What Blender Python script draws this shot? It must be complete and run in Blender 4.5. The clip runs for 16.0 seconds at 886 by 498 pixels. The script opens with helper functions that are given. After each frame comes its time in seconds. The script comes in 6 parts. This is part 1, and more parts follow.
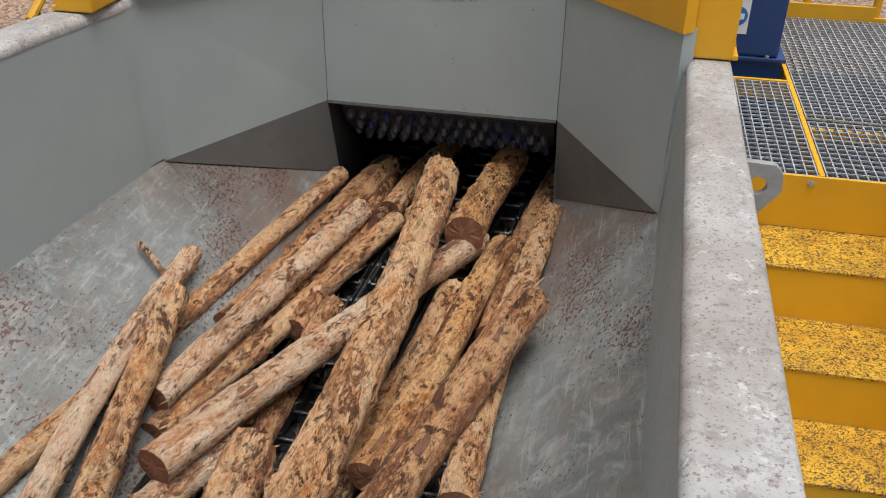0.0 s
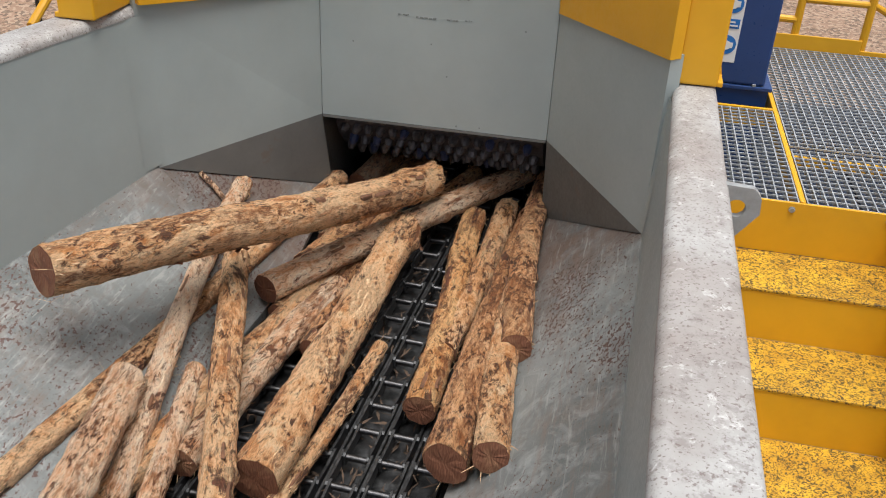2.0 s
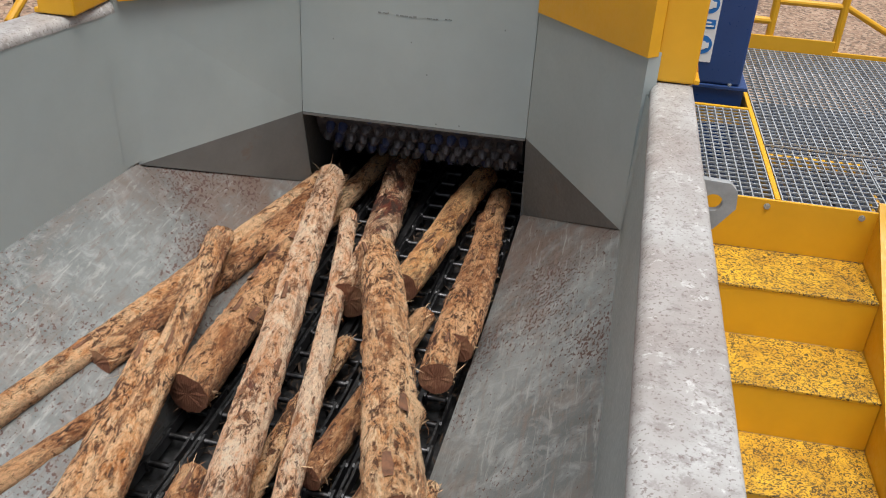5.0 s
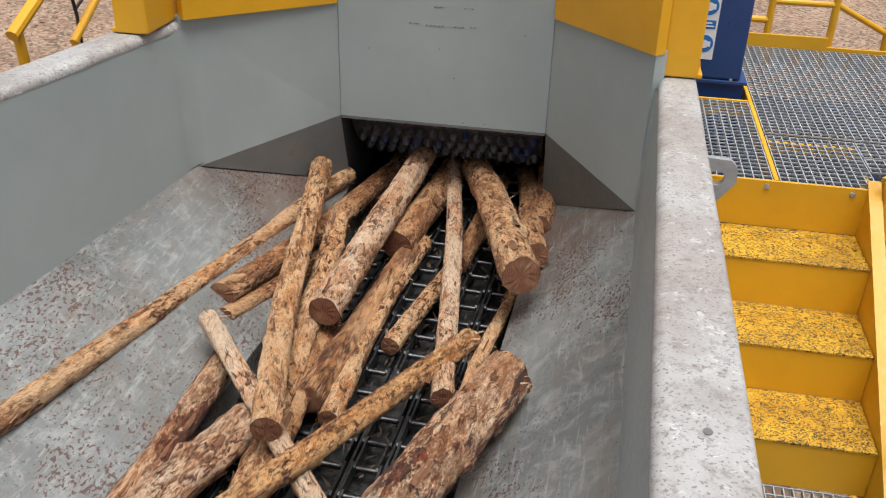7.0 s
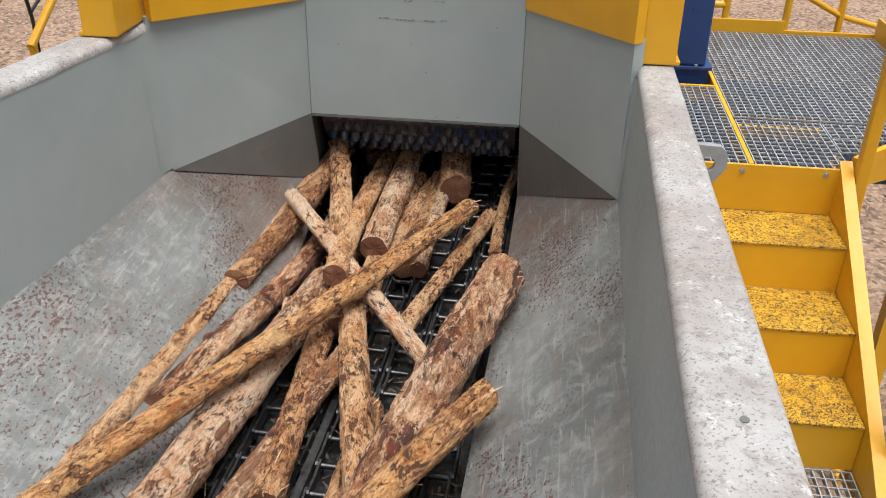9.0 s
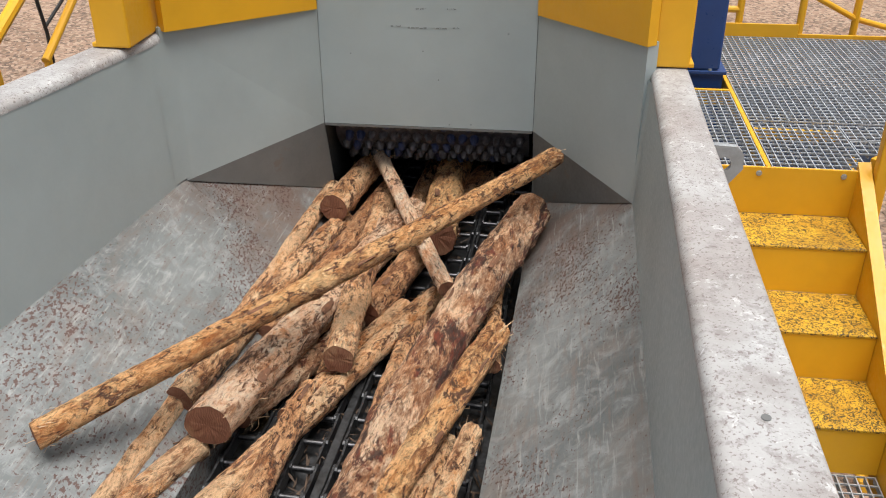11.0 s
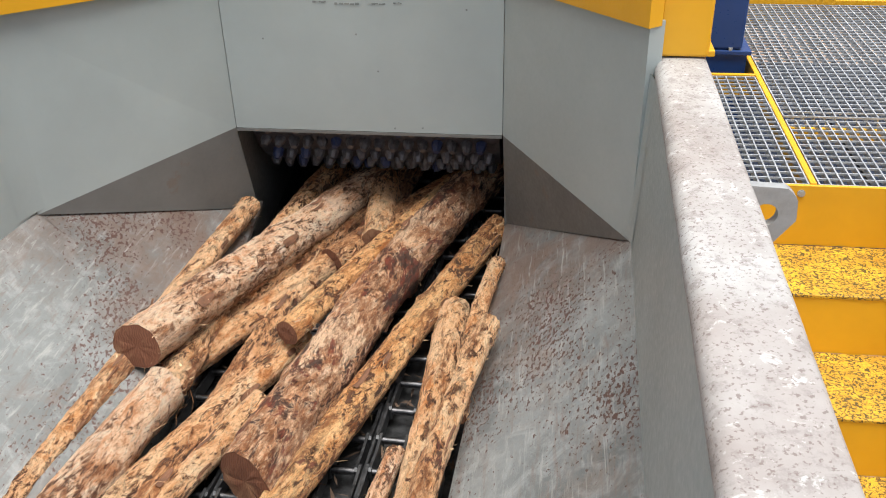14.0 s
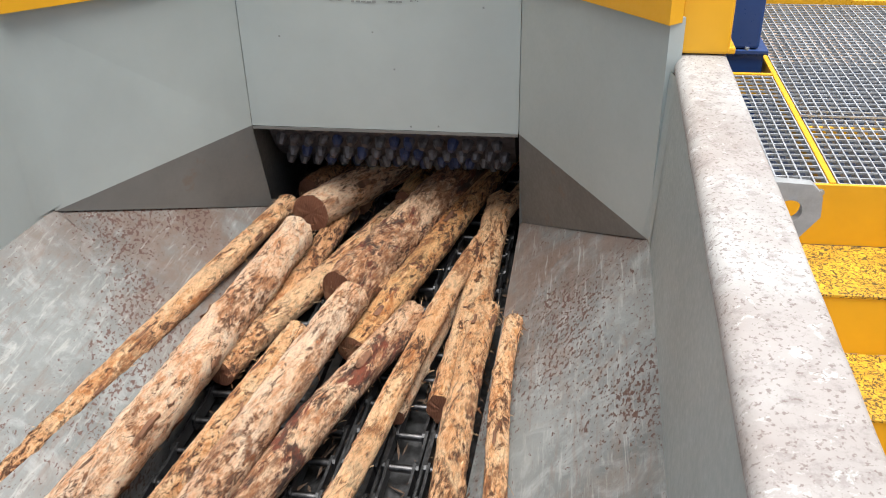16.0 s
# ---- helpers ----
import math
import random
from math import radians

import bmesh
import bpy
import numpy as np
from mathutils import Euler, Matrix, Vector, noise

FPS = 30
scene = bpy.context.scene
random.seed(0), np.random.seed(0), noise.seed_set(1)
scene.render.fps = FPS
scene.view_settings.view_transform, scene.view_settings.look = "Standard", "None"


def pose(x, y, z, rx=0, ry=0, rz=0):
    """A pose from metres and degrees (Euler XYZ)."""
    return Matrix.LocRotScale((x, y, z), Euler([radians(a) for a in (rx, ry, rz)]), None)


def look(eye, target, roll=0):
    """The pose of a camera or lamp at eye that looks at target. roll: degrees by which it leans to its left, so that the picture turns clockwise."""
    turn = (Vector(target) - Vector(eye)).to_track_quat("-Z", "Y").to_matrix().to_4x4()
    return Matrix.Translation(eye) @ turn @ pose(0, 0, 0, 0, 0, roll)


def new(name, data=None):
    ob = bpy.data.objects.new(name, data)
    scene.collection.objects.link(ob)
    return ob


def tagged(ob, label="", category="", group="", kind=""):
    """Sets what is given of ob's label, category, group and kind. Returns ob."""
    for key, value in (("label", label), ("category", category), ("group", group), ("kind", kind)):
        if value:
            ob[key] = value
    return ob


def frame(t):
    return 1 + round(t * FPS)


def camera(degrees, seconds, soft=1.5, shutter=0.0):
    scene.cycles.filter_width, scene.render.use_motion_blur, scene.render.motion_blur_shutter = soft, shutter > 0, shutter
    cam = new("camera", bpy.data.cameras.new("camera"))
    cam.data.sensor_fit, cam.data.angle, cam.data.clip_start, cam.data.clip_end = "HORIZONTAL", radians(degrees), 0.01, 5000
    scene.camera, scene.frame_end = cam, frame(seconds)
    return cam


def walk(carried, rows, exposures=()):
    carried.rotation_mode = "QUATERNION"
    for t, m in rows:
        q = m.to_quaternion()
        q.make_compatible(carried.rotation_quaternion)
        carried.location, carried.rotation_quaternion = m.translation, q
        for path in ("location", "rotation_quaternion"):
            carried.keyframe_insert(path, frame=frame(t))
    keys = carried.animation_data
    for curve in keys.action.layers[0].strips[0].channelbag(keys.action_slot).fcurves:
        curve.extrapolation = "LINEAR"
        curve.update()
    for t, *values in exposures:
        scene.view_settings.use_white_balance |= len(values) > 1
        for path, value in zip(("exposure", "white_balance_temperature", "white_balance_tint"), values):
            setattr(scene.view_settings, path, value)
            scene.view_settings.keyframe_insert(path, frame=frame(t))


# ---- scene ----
cam = camera(52.21, 16.0, 1.0, 0.3)
PATH = [
    (0.0, look((0.710, -3.468, 2.696), (0.226, -1.031, 1.202), 0.74)),
    (0.5, look((0.707, -3.466, 2.692), (0.226, -1.026, 1.199), 0.57)),
    (1.0, look((0.706, -3.502, 2.711), (0.214, -1.046, 1.249), 1.74)),
    (1.5, look((0.728, -3.523, 2.708), (0.235, -1.053, 1.272), 2.96)),
    (2.0, look((0.730, -3.525, 2.710), (0.269, -1.051, 1.269), 2.83)),
    (2.5, look((0.725, -3.532, 2.714), (0.299, -1.036, 1.300), 3.36)),
    (3.0, look((0.727, -3.526, 2.710), (0.302, -1.031, 1.294), 3.16)),
    (5.5, look((0.726, -3.559, 2.695), (0.337, -1.070, 1.258), 3.63)),
    (6.0, look((0.700, -3.546, 2.680), (0.223, -1.074, 1.241), 3.03)),
    (6.5, look((0.684, -3.927, 2.802), (0.222, -1.426, 1.408), 1.65)),
    (7.0, look((0.694, -3.941, 2.797), (0.269, -1.442, 1.389), 1.63)),
    (7.5, look((0.674, -3.952, 2.799), (0.431, -1.443, 1.366), 1.28)),
    (8.0, look((0.593, -3.934, 2.784), (0.363, -1.457, 1.294), 0.77)),
    (8.5, look((0.543, -3.935, 2.800), (0.292, -1.442, 1.339), 1.13)),
    (11.0, look((0.548, -3.931, 2.763), (0.242, -1.404, 1.374), -0.09)),
    (11.5, look((0.546, -3.929, 2.767), (0.205, -1.423, 1.349), -0.75)),
    (12.0, look((0.553, -3.937, 2.767), (0.222, -1.430, 1.346), -0.00)),
    (12.5, look((0.623, -3.327, 2.602), (0.180, -0.859, 1.146), -1.13)),
    (13.0, look((0.650, -2.972, 2.521), (0.231, -0.533, 1.009), -1.37)),
    (13.5, look((0.653, -2.971, 2.542), (0.275, -0.509, 1.057), -1.02)),
    (14.0, look((0.657, -2.971, 2.542), (0.332, -0.498, 1.063), -1.25)),
    (14.5, look((0.650, -2.963, 2.542), (0.204, -0.491, 1.092), -3.23)),
    (15.0, look((0.640, -2.972, 2.539), (0.281, -0.486, 1.089), -1.86)),
    (15.5, look((0.634, -2.973, 2.536), (0.293, -0.492, 1.074), -1.45)),
    (16.0, look((0.631, -2.975, 2.527), (0.280, -0.501, 1.055), -1.31)),
]
walk(cam, PATH, exposures=[(0, 0.03), (0.5, 0.12), (1, 0.22), (3, 0.26), (5.5, 0.20), (7, 0.24), (8.5, 0.34), (11, 0.38), (12, 0.40), (12.5, 0.34), (13, 0.46), (13.5, 0.66), (14, 0.67), (15, 0.76), (16, 0.80)])

# ---- world and light ----
def make_world():
    w = bpy.data.worlds.new("sky")
    scene.world = w
    w.use_nodes = True
    nt = w.node_tree
    nt.nodes.clear()
    out = nt.nodes.new("ShaderNodeOutputWorld")
    bg = nt.nodes.new("ShaderNodeBackground")
    sky = nt.nodes.new("ShaderNodeTexSky")
    sky.sky_type = "NISHITA"
    sky.sun_disc = False
    sky.sun_elevation = radians(79)
    sky.sun_rotation = radians(146)
    sky.dust_density = 4.0
    hsv = nt.nodes.new("ShaderNodeHueSaturation")
    hsv.inputs["Saturation"].default_value = 0.4
    nt.links.new(sky.outputs[0], hsv.inputs["Color"])
    nt.links.new(hsv.outputs[0], bg.inputs[0])
    bg.inputs[1].default_value = SKY_STRENGTH
    nt.links.new(bg.outputs[0], out.inputs[0])


SKY_STRENGTH = 0.115
make_world()
sun = new("sun", bpy.data.lights.new("sun", "SUN"))
sun.data.energy, sun.data.angle, sun.data.color = 3.3, radians(40), (1.0, 0.96, 0.91)
sun.matrix_world = look((0.8, -1.2, 7.3), (0, 0, 0))


# ---- materials ----
class Nodes:
    """A small writer of node materials."""

    def __init__(self, name):
        self.mat = bpy.data.materials.new(name)
        self.mat.use_nodes = True
        self.nt = self.mat.node_tree
        self.bsdf = self.nt.nodes["Principled BSDF"]

    def add(self, kind, **values):
        n = self.nt.nodes.new("ShaderNode" + kind)
        for k, v in values.items():
            n.inputs[k.replace("_", " ")].default_value = v
        return n

    def link(self, a, b):
        self.nt.links.new(a, b)

    def coords(self, space="Object", scale=(1, 1, 1), jitter=False):
        tc = self.add("TexCoord")
        mp = self.add("Mapping")
        mp.inputs["Scale"].default_value = scale
        self.link(tc.outputs[space], mp.inputs["Vector"])
        if jitter:
            info = self.add("ObjectInfo")
            mul = self.add("Math")
            mul.operation = "MULTIPLY"
            mul.inputs[1].default_value = 37.0
            self.link(info.outputs["Random"], mul.inputs[0])
            self.link(mul.outputs[0], mp.inputs["Location"])
        return mp.outputs[0]

    def noise(self, vec, scale, detail=4.0, rough=0.6, distort=0.0):
        n = self.add("TexNoise", Scale=scale, Detail=detail, Roughness=rough, Distortion=distort)
        self.link(vec, n.inputs["Vector"])
        return n.outputs["Fac"]

    def ramp(self, fac, lo, hi, a=0.0, b=1.0):
        n = self.add("MapRange")
        n.inputs["From Min"].default_value, n.inputs["From Max"].default_value = lo, hi
        n.inputs["To Min"].default_value, n.inputs["To Max"].default_value = a, b
        self.link(fac, n.inputs["Value"])
        return n.outputs["Result"]

    def mix(self, fac, a, b):
        n = self.nt.nodes.new("ShaderNodeMix")
        n.data_type = "RGBA"
        for sock, v in ((n.inputs[0], fac), (n.inputs[6], a), (n.inputs[7], b)):
            if isinstance(v, (int, float)):
                sock.default_value = v
            elif isinstance(v, tuple):
                sock.default_value = (*v, 1.0)
            else:
                self.link(v, sock)
        return n.outputs[2]

    def times(self, a, b):
        n = self.add("Math")
        n.operation = "MULTIPLY"
        for sock, v in ((n.inputs[0], a), (n.inputs[1], b)):
            if isinstance(v, (int, float)):
                sock.default_value = v
            else:
                self.link(v, sock)
        return n.outputs[0]

    def done(self, color, rough, metal=0.0, bump=None, strength=0.3, distance=0.01):
        for sock, v in ((self.bsdf.inputs["Base Color"], color), (self.bsdf.inputs["Roughness"], rough), (self.bsdf.inputs["Metallic"], metal)):
            if isinstance(v, (int, float)):
                sock.default_value = v
            elif isinstance(v, tuple):
                sock.default_value = (*v, 1.0)
            else:
                self.link(v, sock)
        if bump is not None:
            b = self.add("Bump", Strength=strength, Distance=distance)
            self.link(bump, b.inputs["Height"])
            self.link(b.outputs[0], self.bsdf.inputs["Normal"])
        return self.mat


def paint(name, color, wear=(0.3, 0.22, 0.16), amount=0.62, rough=0.45, grime=0.12):
    """Paint with faint grime clouds, fine scuffs and a few worn spots."""
    m = Nodes(name)
    v = m.coords()
    big = m.noise(v, 2.2, 5.0, 0.6)
    fine = m.noise(v, 60.0, 3.0, 0.7)
    dark = tuple(c * (1 - 2.2 * grime) for c in color)
    light = tuple(min(1, c * (1 + grime)) for c in color)
    col = m.mix(m.ramp(big, 0.3, 0.72), dark, light)
    spots = m.ramp(m.noise(v, 9.0, 8.0, 0.75), amount, amount + 0.06)
    col = m.mix(m.times(spots, 0.75), col, wear)
    return m.done(col, m.ramp(fine, 0.3, 0.7, rough - 0.1, rough + 0.15), 0.0, fine, 0.08, 0.003)


def slope_steel():
    """Grey paint rubbed by logs: rusty pits in patches, brown dust and pale scrapes that run along the trough."""
    m = Nodes("scraped_grey_steel")
    v = m.coords()
    col = m.mix(m.ramp(m.noise(v, 1.8, 6.0, 0.65), 0.34, 0.66), (0.112, 0.124, 0.125), (0.212, 0.229, 0.23))
    col = m.mix(m.times(m.ramp(m.noise(v, 11.0, 7.0, 0.75, 0.6), 0.48, 0.66), 0.6), col, (0.33, 0.35, 0.35))
    dust = m.noise(v, 2.6, 8.0, 0.75, 0.8)
    col = m.mix(m.times(m.ramp(dust, 0.5, 0.64), 0.5), col, (0.19, 0.15, 0.125))
    sep = m.add("SeparateXYZ")
    m.link(v, sep.inputs[0])
    band = m.times(m.ramp(sep.outputs["Y"], -1.0, -0.5), m.ramp(m.noise(v, 6.0, 8.0, 0.75, 0.6), 0.36, 0.56))
    col = m.mix(m.times(band, 0.75), col, (0.15, 0.1, 0.078))
    slant = m.nt.nodes.new("ShaderNodeMapping")
    slant.inputs["Rotation"].default_value = (0, 0, radians(-24))
    slant.inputs["Scale"].default_value = (30, 2.2, 30)
    m.link(v, slant.inputs["Vector"])
    lines = m.noise(slant.outputs[0], 2.2, 6.0, 0.7, 0.5)
    col = m.mix(m.times(m.ramp(lines, 0.55, 0.66), 0.6), col, (0.36, 0.365, 0.35))
    col = m.mix(m.times(m.ramp(lines, 0.46, 0.36), 0.45), col, (0.16, 0.115, 0.095))
    pit_zone = m.ramp(m.noise(v, 2.2, 3.0, 0.55), 0.40, 0.60, -0.045, 0.09)
    pits = m.noise(m.coords(scale=(1, 0.65, 1)), 96.0, 5.0, 0.62)
    add = m.add("Math")
    add.operation = "ADD"
    m.link(pits, add.inputs[0])
    m.link(pit_zone, add.inputs[1])
    pit = m.ramp(add.outputs[0], 0.618, 0.638)
    col = m.mix(m.times(pit, 0.92), col, (0.09, 0.045, 0.036))
    return m.done(col, m.ramp(lines, 0.3, 0.7, 0.36, 0.6), 0.1, m.noise(v, 25.0, 8.0, 0.75), 0.3, 0.006)


def rail_steel():
    """Pale weathered coping with freckles, pits and brown stains."""
    m = Nodes("weathered_grey_coping")
    v = m.coords()
    col = m.mix(m.ramp(m.noise(v, 4.0, 6.0, 0.65), 0.38, 0.62), (0.30, 0.29, 0.283), (0.41, 0.415, 0.415))
    col = m.mix(m.times(m.ramp(m.noise(v, 2.1, 3.0, 0.6), 0.45, 0.65), 0.5), col, (0.27, 0.232, 0.217))
    col = m.mix(m.times(m.ramp(m.noise(v, 30.0, 6.0, 0.75), 0.52, 0.62), 0.6), col, (0.19, 0.172, 0.165))
    col = m.mix(m.times(m.ramp(m.noise(v, 24.0, 6.0, 0.75, 0.5), 0.58, 0.66), 0.7), col, (0.58, 0.59, 0.59))
    col = m.mix(m.times(m.ramp(m.noise(v, 130.0, 3.0, 0.6), 0.575, 0.64), 0.75), col, (0.14, 0.11, 0.1))
    return m.done(col, 0.55, 0.0, m.noise(v, 80.0, 5.0, 0.75), 0.3, 0.004)


def tread_yellow():
    """Yellow paint walked through to dark dirt between the raised lozenges."""
    m = Nodes("worn_yellow_tread")
    v = m.coords()
    worn = m.ramp(m.noise(v, 62.0, 4.0, 0.6, 2.2), 0.505, 0.54)
    zone = m.ramp(m.noise(v, 6.0, 4.0, 0.65), 0.25, 0.45, 0.6, 1.0)
    col = m.mix(m.ramp(m.noise(v, 8.0, 6.0, 0.75), 0.35, 0.65), (0.42, 0.21, 0.012), (0.76, 0.45, 0.03))
    col = m.mix(m.times(m.times(worn, zone), 0.95), col, (0.045, 0.03, 0.013))
    return m.done(col, 0.5, 0.0, m.noise(v, 62.0, 4.0, 0.6, 2.2), 0.5, 0.006)


def steel(name, color, rough, metal=1.0, spread=0.4):
    m = Nodes(name)
    v = m.coords()
    n = m.noise(v, 30.0, 6.0, 0.7)
    col = m.mix(m.ramp(n, 0.3, 0.7), tuple(c * (1 - spread) for c in color), tuple(min(1, c * (1 + spread)) for c in color))
    return m.done(col, m.ramp(n, 0.3, 0.7, rough - 0.1, rough + 0.15), metal, n, 0.25, 0.004)


def wood(name, pale, mid, bark, bark_amount, red=(0.16, 0.045, 0.025), flecks=0.0):
    """Log surface: stringy inner bark over pale wood, with dark flecks in orange stains and patches of left bark. The grain runs along Y."""
    m = Nodes(name)
    v = m.coords(jitter=True)
    grain = m.coords(scale=(1.0, 0.12, 1.0), jitter=True)
    half = m.coords(scale=(1.0, 0.45, 1.0), jitter=True)
    fibre = m.noise(grain, 95.0, 8.0, 0.8, 0.5)
    amber = tuple(c * k for c, k in zip(mid, (0.8, 0.62, 0.45)))
    # broad drifts from clean to stained wood along the log
    drift = m.noise(half, 5.0, 5.0, 0.65, 0.4)
    col = m.mix(m.ramp(m.noise(half, 26.0, 9.0, 0.8, 0.7), 0.36, 0.5), mid, pale)
    col = m.mix(m.times(m.ramp(m.noise(half, 13.0, 8.0, 0.78, 0.9), 0.52, 0.63), 0.8), col, amber)
    col = m.mix(m.times(m.ramp(fibre, 0.58, 0.68), 0.6), col, amber)
    col = m.mix(m.times(m.ramp(drift, 0.5, 0.68), 0.4), col, tuple(c * 0.8 for c in mid))
    blotch = m.noise(half, 17.0, 9.0, 0.82, 0.8)
    col = m.mix(m.times(m.ramp(blotch, 0.485, 0.40), 0.85), col, tuple(min(1.0, c * k) for c, k in zip(pale, (1.05, 1.2, 1.4))))
    col = m.mix(m.times(m.ramp(blotch, 0.525, 0.60), 0.85), col, tuple(c * k for c, k in zip(mid, (0.72, 0.55, 0.4))))
    zone = m.ramp(m.noise(v, 4.0, 3.0, 0.6), 0.35, 0.65, -0.055, 0.06)
    add = m.add("Math")
    add.operation = "ADD"
    m.link(m.noise(half, 52.0, 8.0, 0.76, 0.6), add.inputs[0])
    m.link(zone, add.inputs[1])
    col = m.mix(m.times(m.ramp(add.outputs[0], 0.515 - flecks, 0.575 - flecks), 0.8), col, (0.36, 0.11, 0.026))
    fleck = m.ramp(add.outputs[0], 0.562 - flecks, 0.584 - flecks)
    col = m.mix(m.times(fleck, 0.96), col, bark)
    clump = m.ramp(m.noise(half, 25.0, 7.0, 0.74, 0.9), 0.585 - flecks, 0.605 - flecks)
    col = m.mix(m.times(clump, 0.9), col, tuple(c * 1.3 for c in bark))
    bare = m.ramp(m.noise(half, 5.5, 8.0, 0.74, 0.6), 0.52, 0.58)
    col = m.mix(m.times(bare, 0.7), col, tuple(min(1.0, c * k) for c, k in zip(pale, (1.0, 1.1, 1.2))))
    # thin torn edges of bast that cross the bare wood
    torn = m.ramp(m.noise(m.coords(scale=(1.0, 0.3, 1.0), jitter=True), 34.0, 6.0, 0.72, 1.2), 0.485, 0.5, 0.0, 1.0)
    edge = m.ramp(m.noise(m.coords(scale=(1.0, 0.3, 1.0), jitter=True), 34.0, 6.0, 0.72, 1.2), 0.5, 0.515, 1.0, 0.0)
    col = m.mix(m.times(m.times(torn, edge), 0.6), col, tuple(c * 0.45 for c in amber))
    strips = m.ramp(m.noise(m.coords(scale=(1.0, 0.25, 1.0), jitter=True), 10.0, 9.0, 0.74, 0.5), bark_amount - 0.066, bark_amount - 0.03)
    inner = m.mix(m.ramp(fibre, 0.42, 0.6), (0.14, 0.04, 0.015), (0.44, 0.17, 0.06))
    col = m.mix(m.times(m.times(strips, m.ramp(m.noise(half, 48.0, 6.0, 0.8), 0.4, 0.56)), 0.85), col, inner)
    speck = m.noise(half, 150.0, 4.0, 0.75, 0.3)
    col = m.mix(m.times(m.ramp(speck, 0.54, 0.66), 0.55), col, tuple(c * 0.4 for c in amber))
    col = m.mix(m.times(m.ramp(speck, 0.44, 0.34), 0.3), col, tuple(min(1.0, c * 1.15) for c in pale))
    patch = m.ramp(m.noise(half, 7.0, 9.0, 0.76, 0.6), bark_amount, bark_amount + 0.03)
    col = m.mix(m.times(patch, 0.95), col, m.mix(m.ramp(m.noise(half, 34.0, 6.0, 0.7), 0.45, 0.6), bark, red))
    height = m.mix(patch, m.mix(m.times(fleck, 0.75), fibre, (0.0, 0.0, 0.0)), m.noise(half, 40.0, 6.0, 0.75))
    return m.done(col, 0.58, 0.0, height, 1.0, 0.03)


def sawn_wood():
    """Sawn end: brown, with rings and saw lines."""
    m = Nodes("sawn_log_end")
    v = m.coords(jitter=True)
    wave = m.nt.nodes.new("ShaderNodeTexWave")
    wave.inputs["Scale"].default_value = 40.0
    wave.inputs["Distortion"].default_value = 9.0
    m.link(v, wave.inputs["Vector"])
    col = m.mix(m.ramp(wave.outputs["Fac"], 0.0, 1.0), (0.135, 0.05, 0.026), (0.185, 0.075, 0.04))
    col = m.mix(m.times(m.ramp(m.noise(v, 14.0, 5.0, 0.6), 0.5, 0.72), 0.6), col, (0.33, 0.19, 0.1))
    return m.done(col, 0.8, 0.0, wave.outputs["Fac"], 0.25, 0.004)


def soil():
    m = Nodes("stony_brown_soil")
    v = m.coords()
    col = m.mix(m.ramp(m.noise(v, 1.2, 6.0, 0.7), 0.35, 0.65), (0.22, 0.14, 0.095), (0.37, 0.245, 0.17))
    chips = m.nt.nodes.new("ShaderNodeTexVoronoi")
    chips.inputs["Scale"].default_value = 24.0
    m.link(v, chips.inputs["Vector"])
    sep = m.add("SeparateColor")
    m.link(chips.outputs["Color"], sep.inputs[0])
    col = m.mix(m.times(m.ramp(sep.outputs[0], 0.62, 0.7), 0.5), col, (0.5, 0.38, 0.28))
    col = m.mix(m.times(m.ramp(sep.outputs[1], 0.72, 0.8), 0.7), col, (0.09, 0.065, 0.05))
    return m.done(col, 0.95, 0.0, m.noise(v, 18.0, 8.0, 0.75), 0.8, 0.04)


GREY = paint("grey_machine_paint", (0.348, 0.4, 0.403), (0.2, 0.19, 0.18), 0.74, 0.42, 0.05)
SMUDGE = paint("rubbed_smudge_paint", (0.21, 0.23, 0.228), (0.16, 0.15, 0.14), 0.6, 0.5, 0.15)
DARKGREY = paint("dark_grey_plate", (0.15, 0.155, 0.152), (0.16, 0.13, 0.11), 0.6, 0.5, 0.12)
YELLOW = paint("yellow_machine_paint", (0.74, 0.385, 0.014), (0.35, 0.2, 0.03), 0.73, 0.38, 0.06)
BLUE = paint("dark_blue_machine_paint", (0.018, 0.055, 0.19), (0.05, 0.06, 0.09), 0.7, 0.35, 0.1)
# blue darkened by the shade under the gratings, mixed into the paint
SHADED_BLUE = paint("shaded_blue_deck_paint", (0.012, 0.022, 0.05), (0.03, 0.03, 0.03), 0.7, 0.6, 0.1)
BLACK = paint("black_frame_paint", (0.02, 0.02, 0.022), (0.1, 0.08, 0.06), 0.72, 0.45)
SLOPE, COPING, TREAD = slope_steel(), rail_steel(), tread_yellow()
GALV = steel("galvanised_grating", (0.43, 0.46, 0.49), 0.42, 0.35, 0.3)
PLATE = steel("galvanised_plate", (0.4, 0.42, 0.43), 0.45, 0.5, 0.15)
CHAIN = steel("oily_dark_chain_steel", (0.06, 0.062, 0.065), 0.42, 0.7, 0.6)
PIN = steel("bright_worn_pin_steel", (0.10, 0.10, 0.104), 0.36, 1.0, 0.6)
DRUM = steel("dark_drum_steel", (0.07, 0.07, 0.082), 0.55, 0.4, 0.6)
TOOTH = steel("worn_tooth_steel", (0.125, 0.12, 0.13), 0.45, 0.5, 0.6)
TOOTH_BLUE = paint("chipped_blue_tooth_paint", (0.028, 0.045, 0.13), (0.09, 0.085, 0.09), 0.47, 0.5, 0.15)
SOIL, SAWN = soil(), sawn_wood()
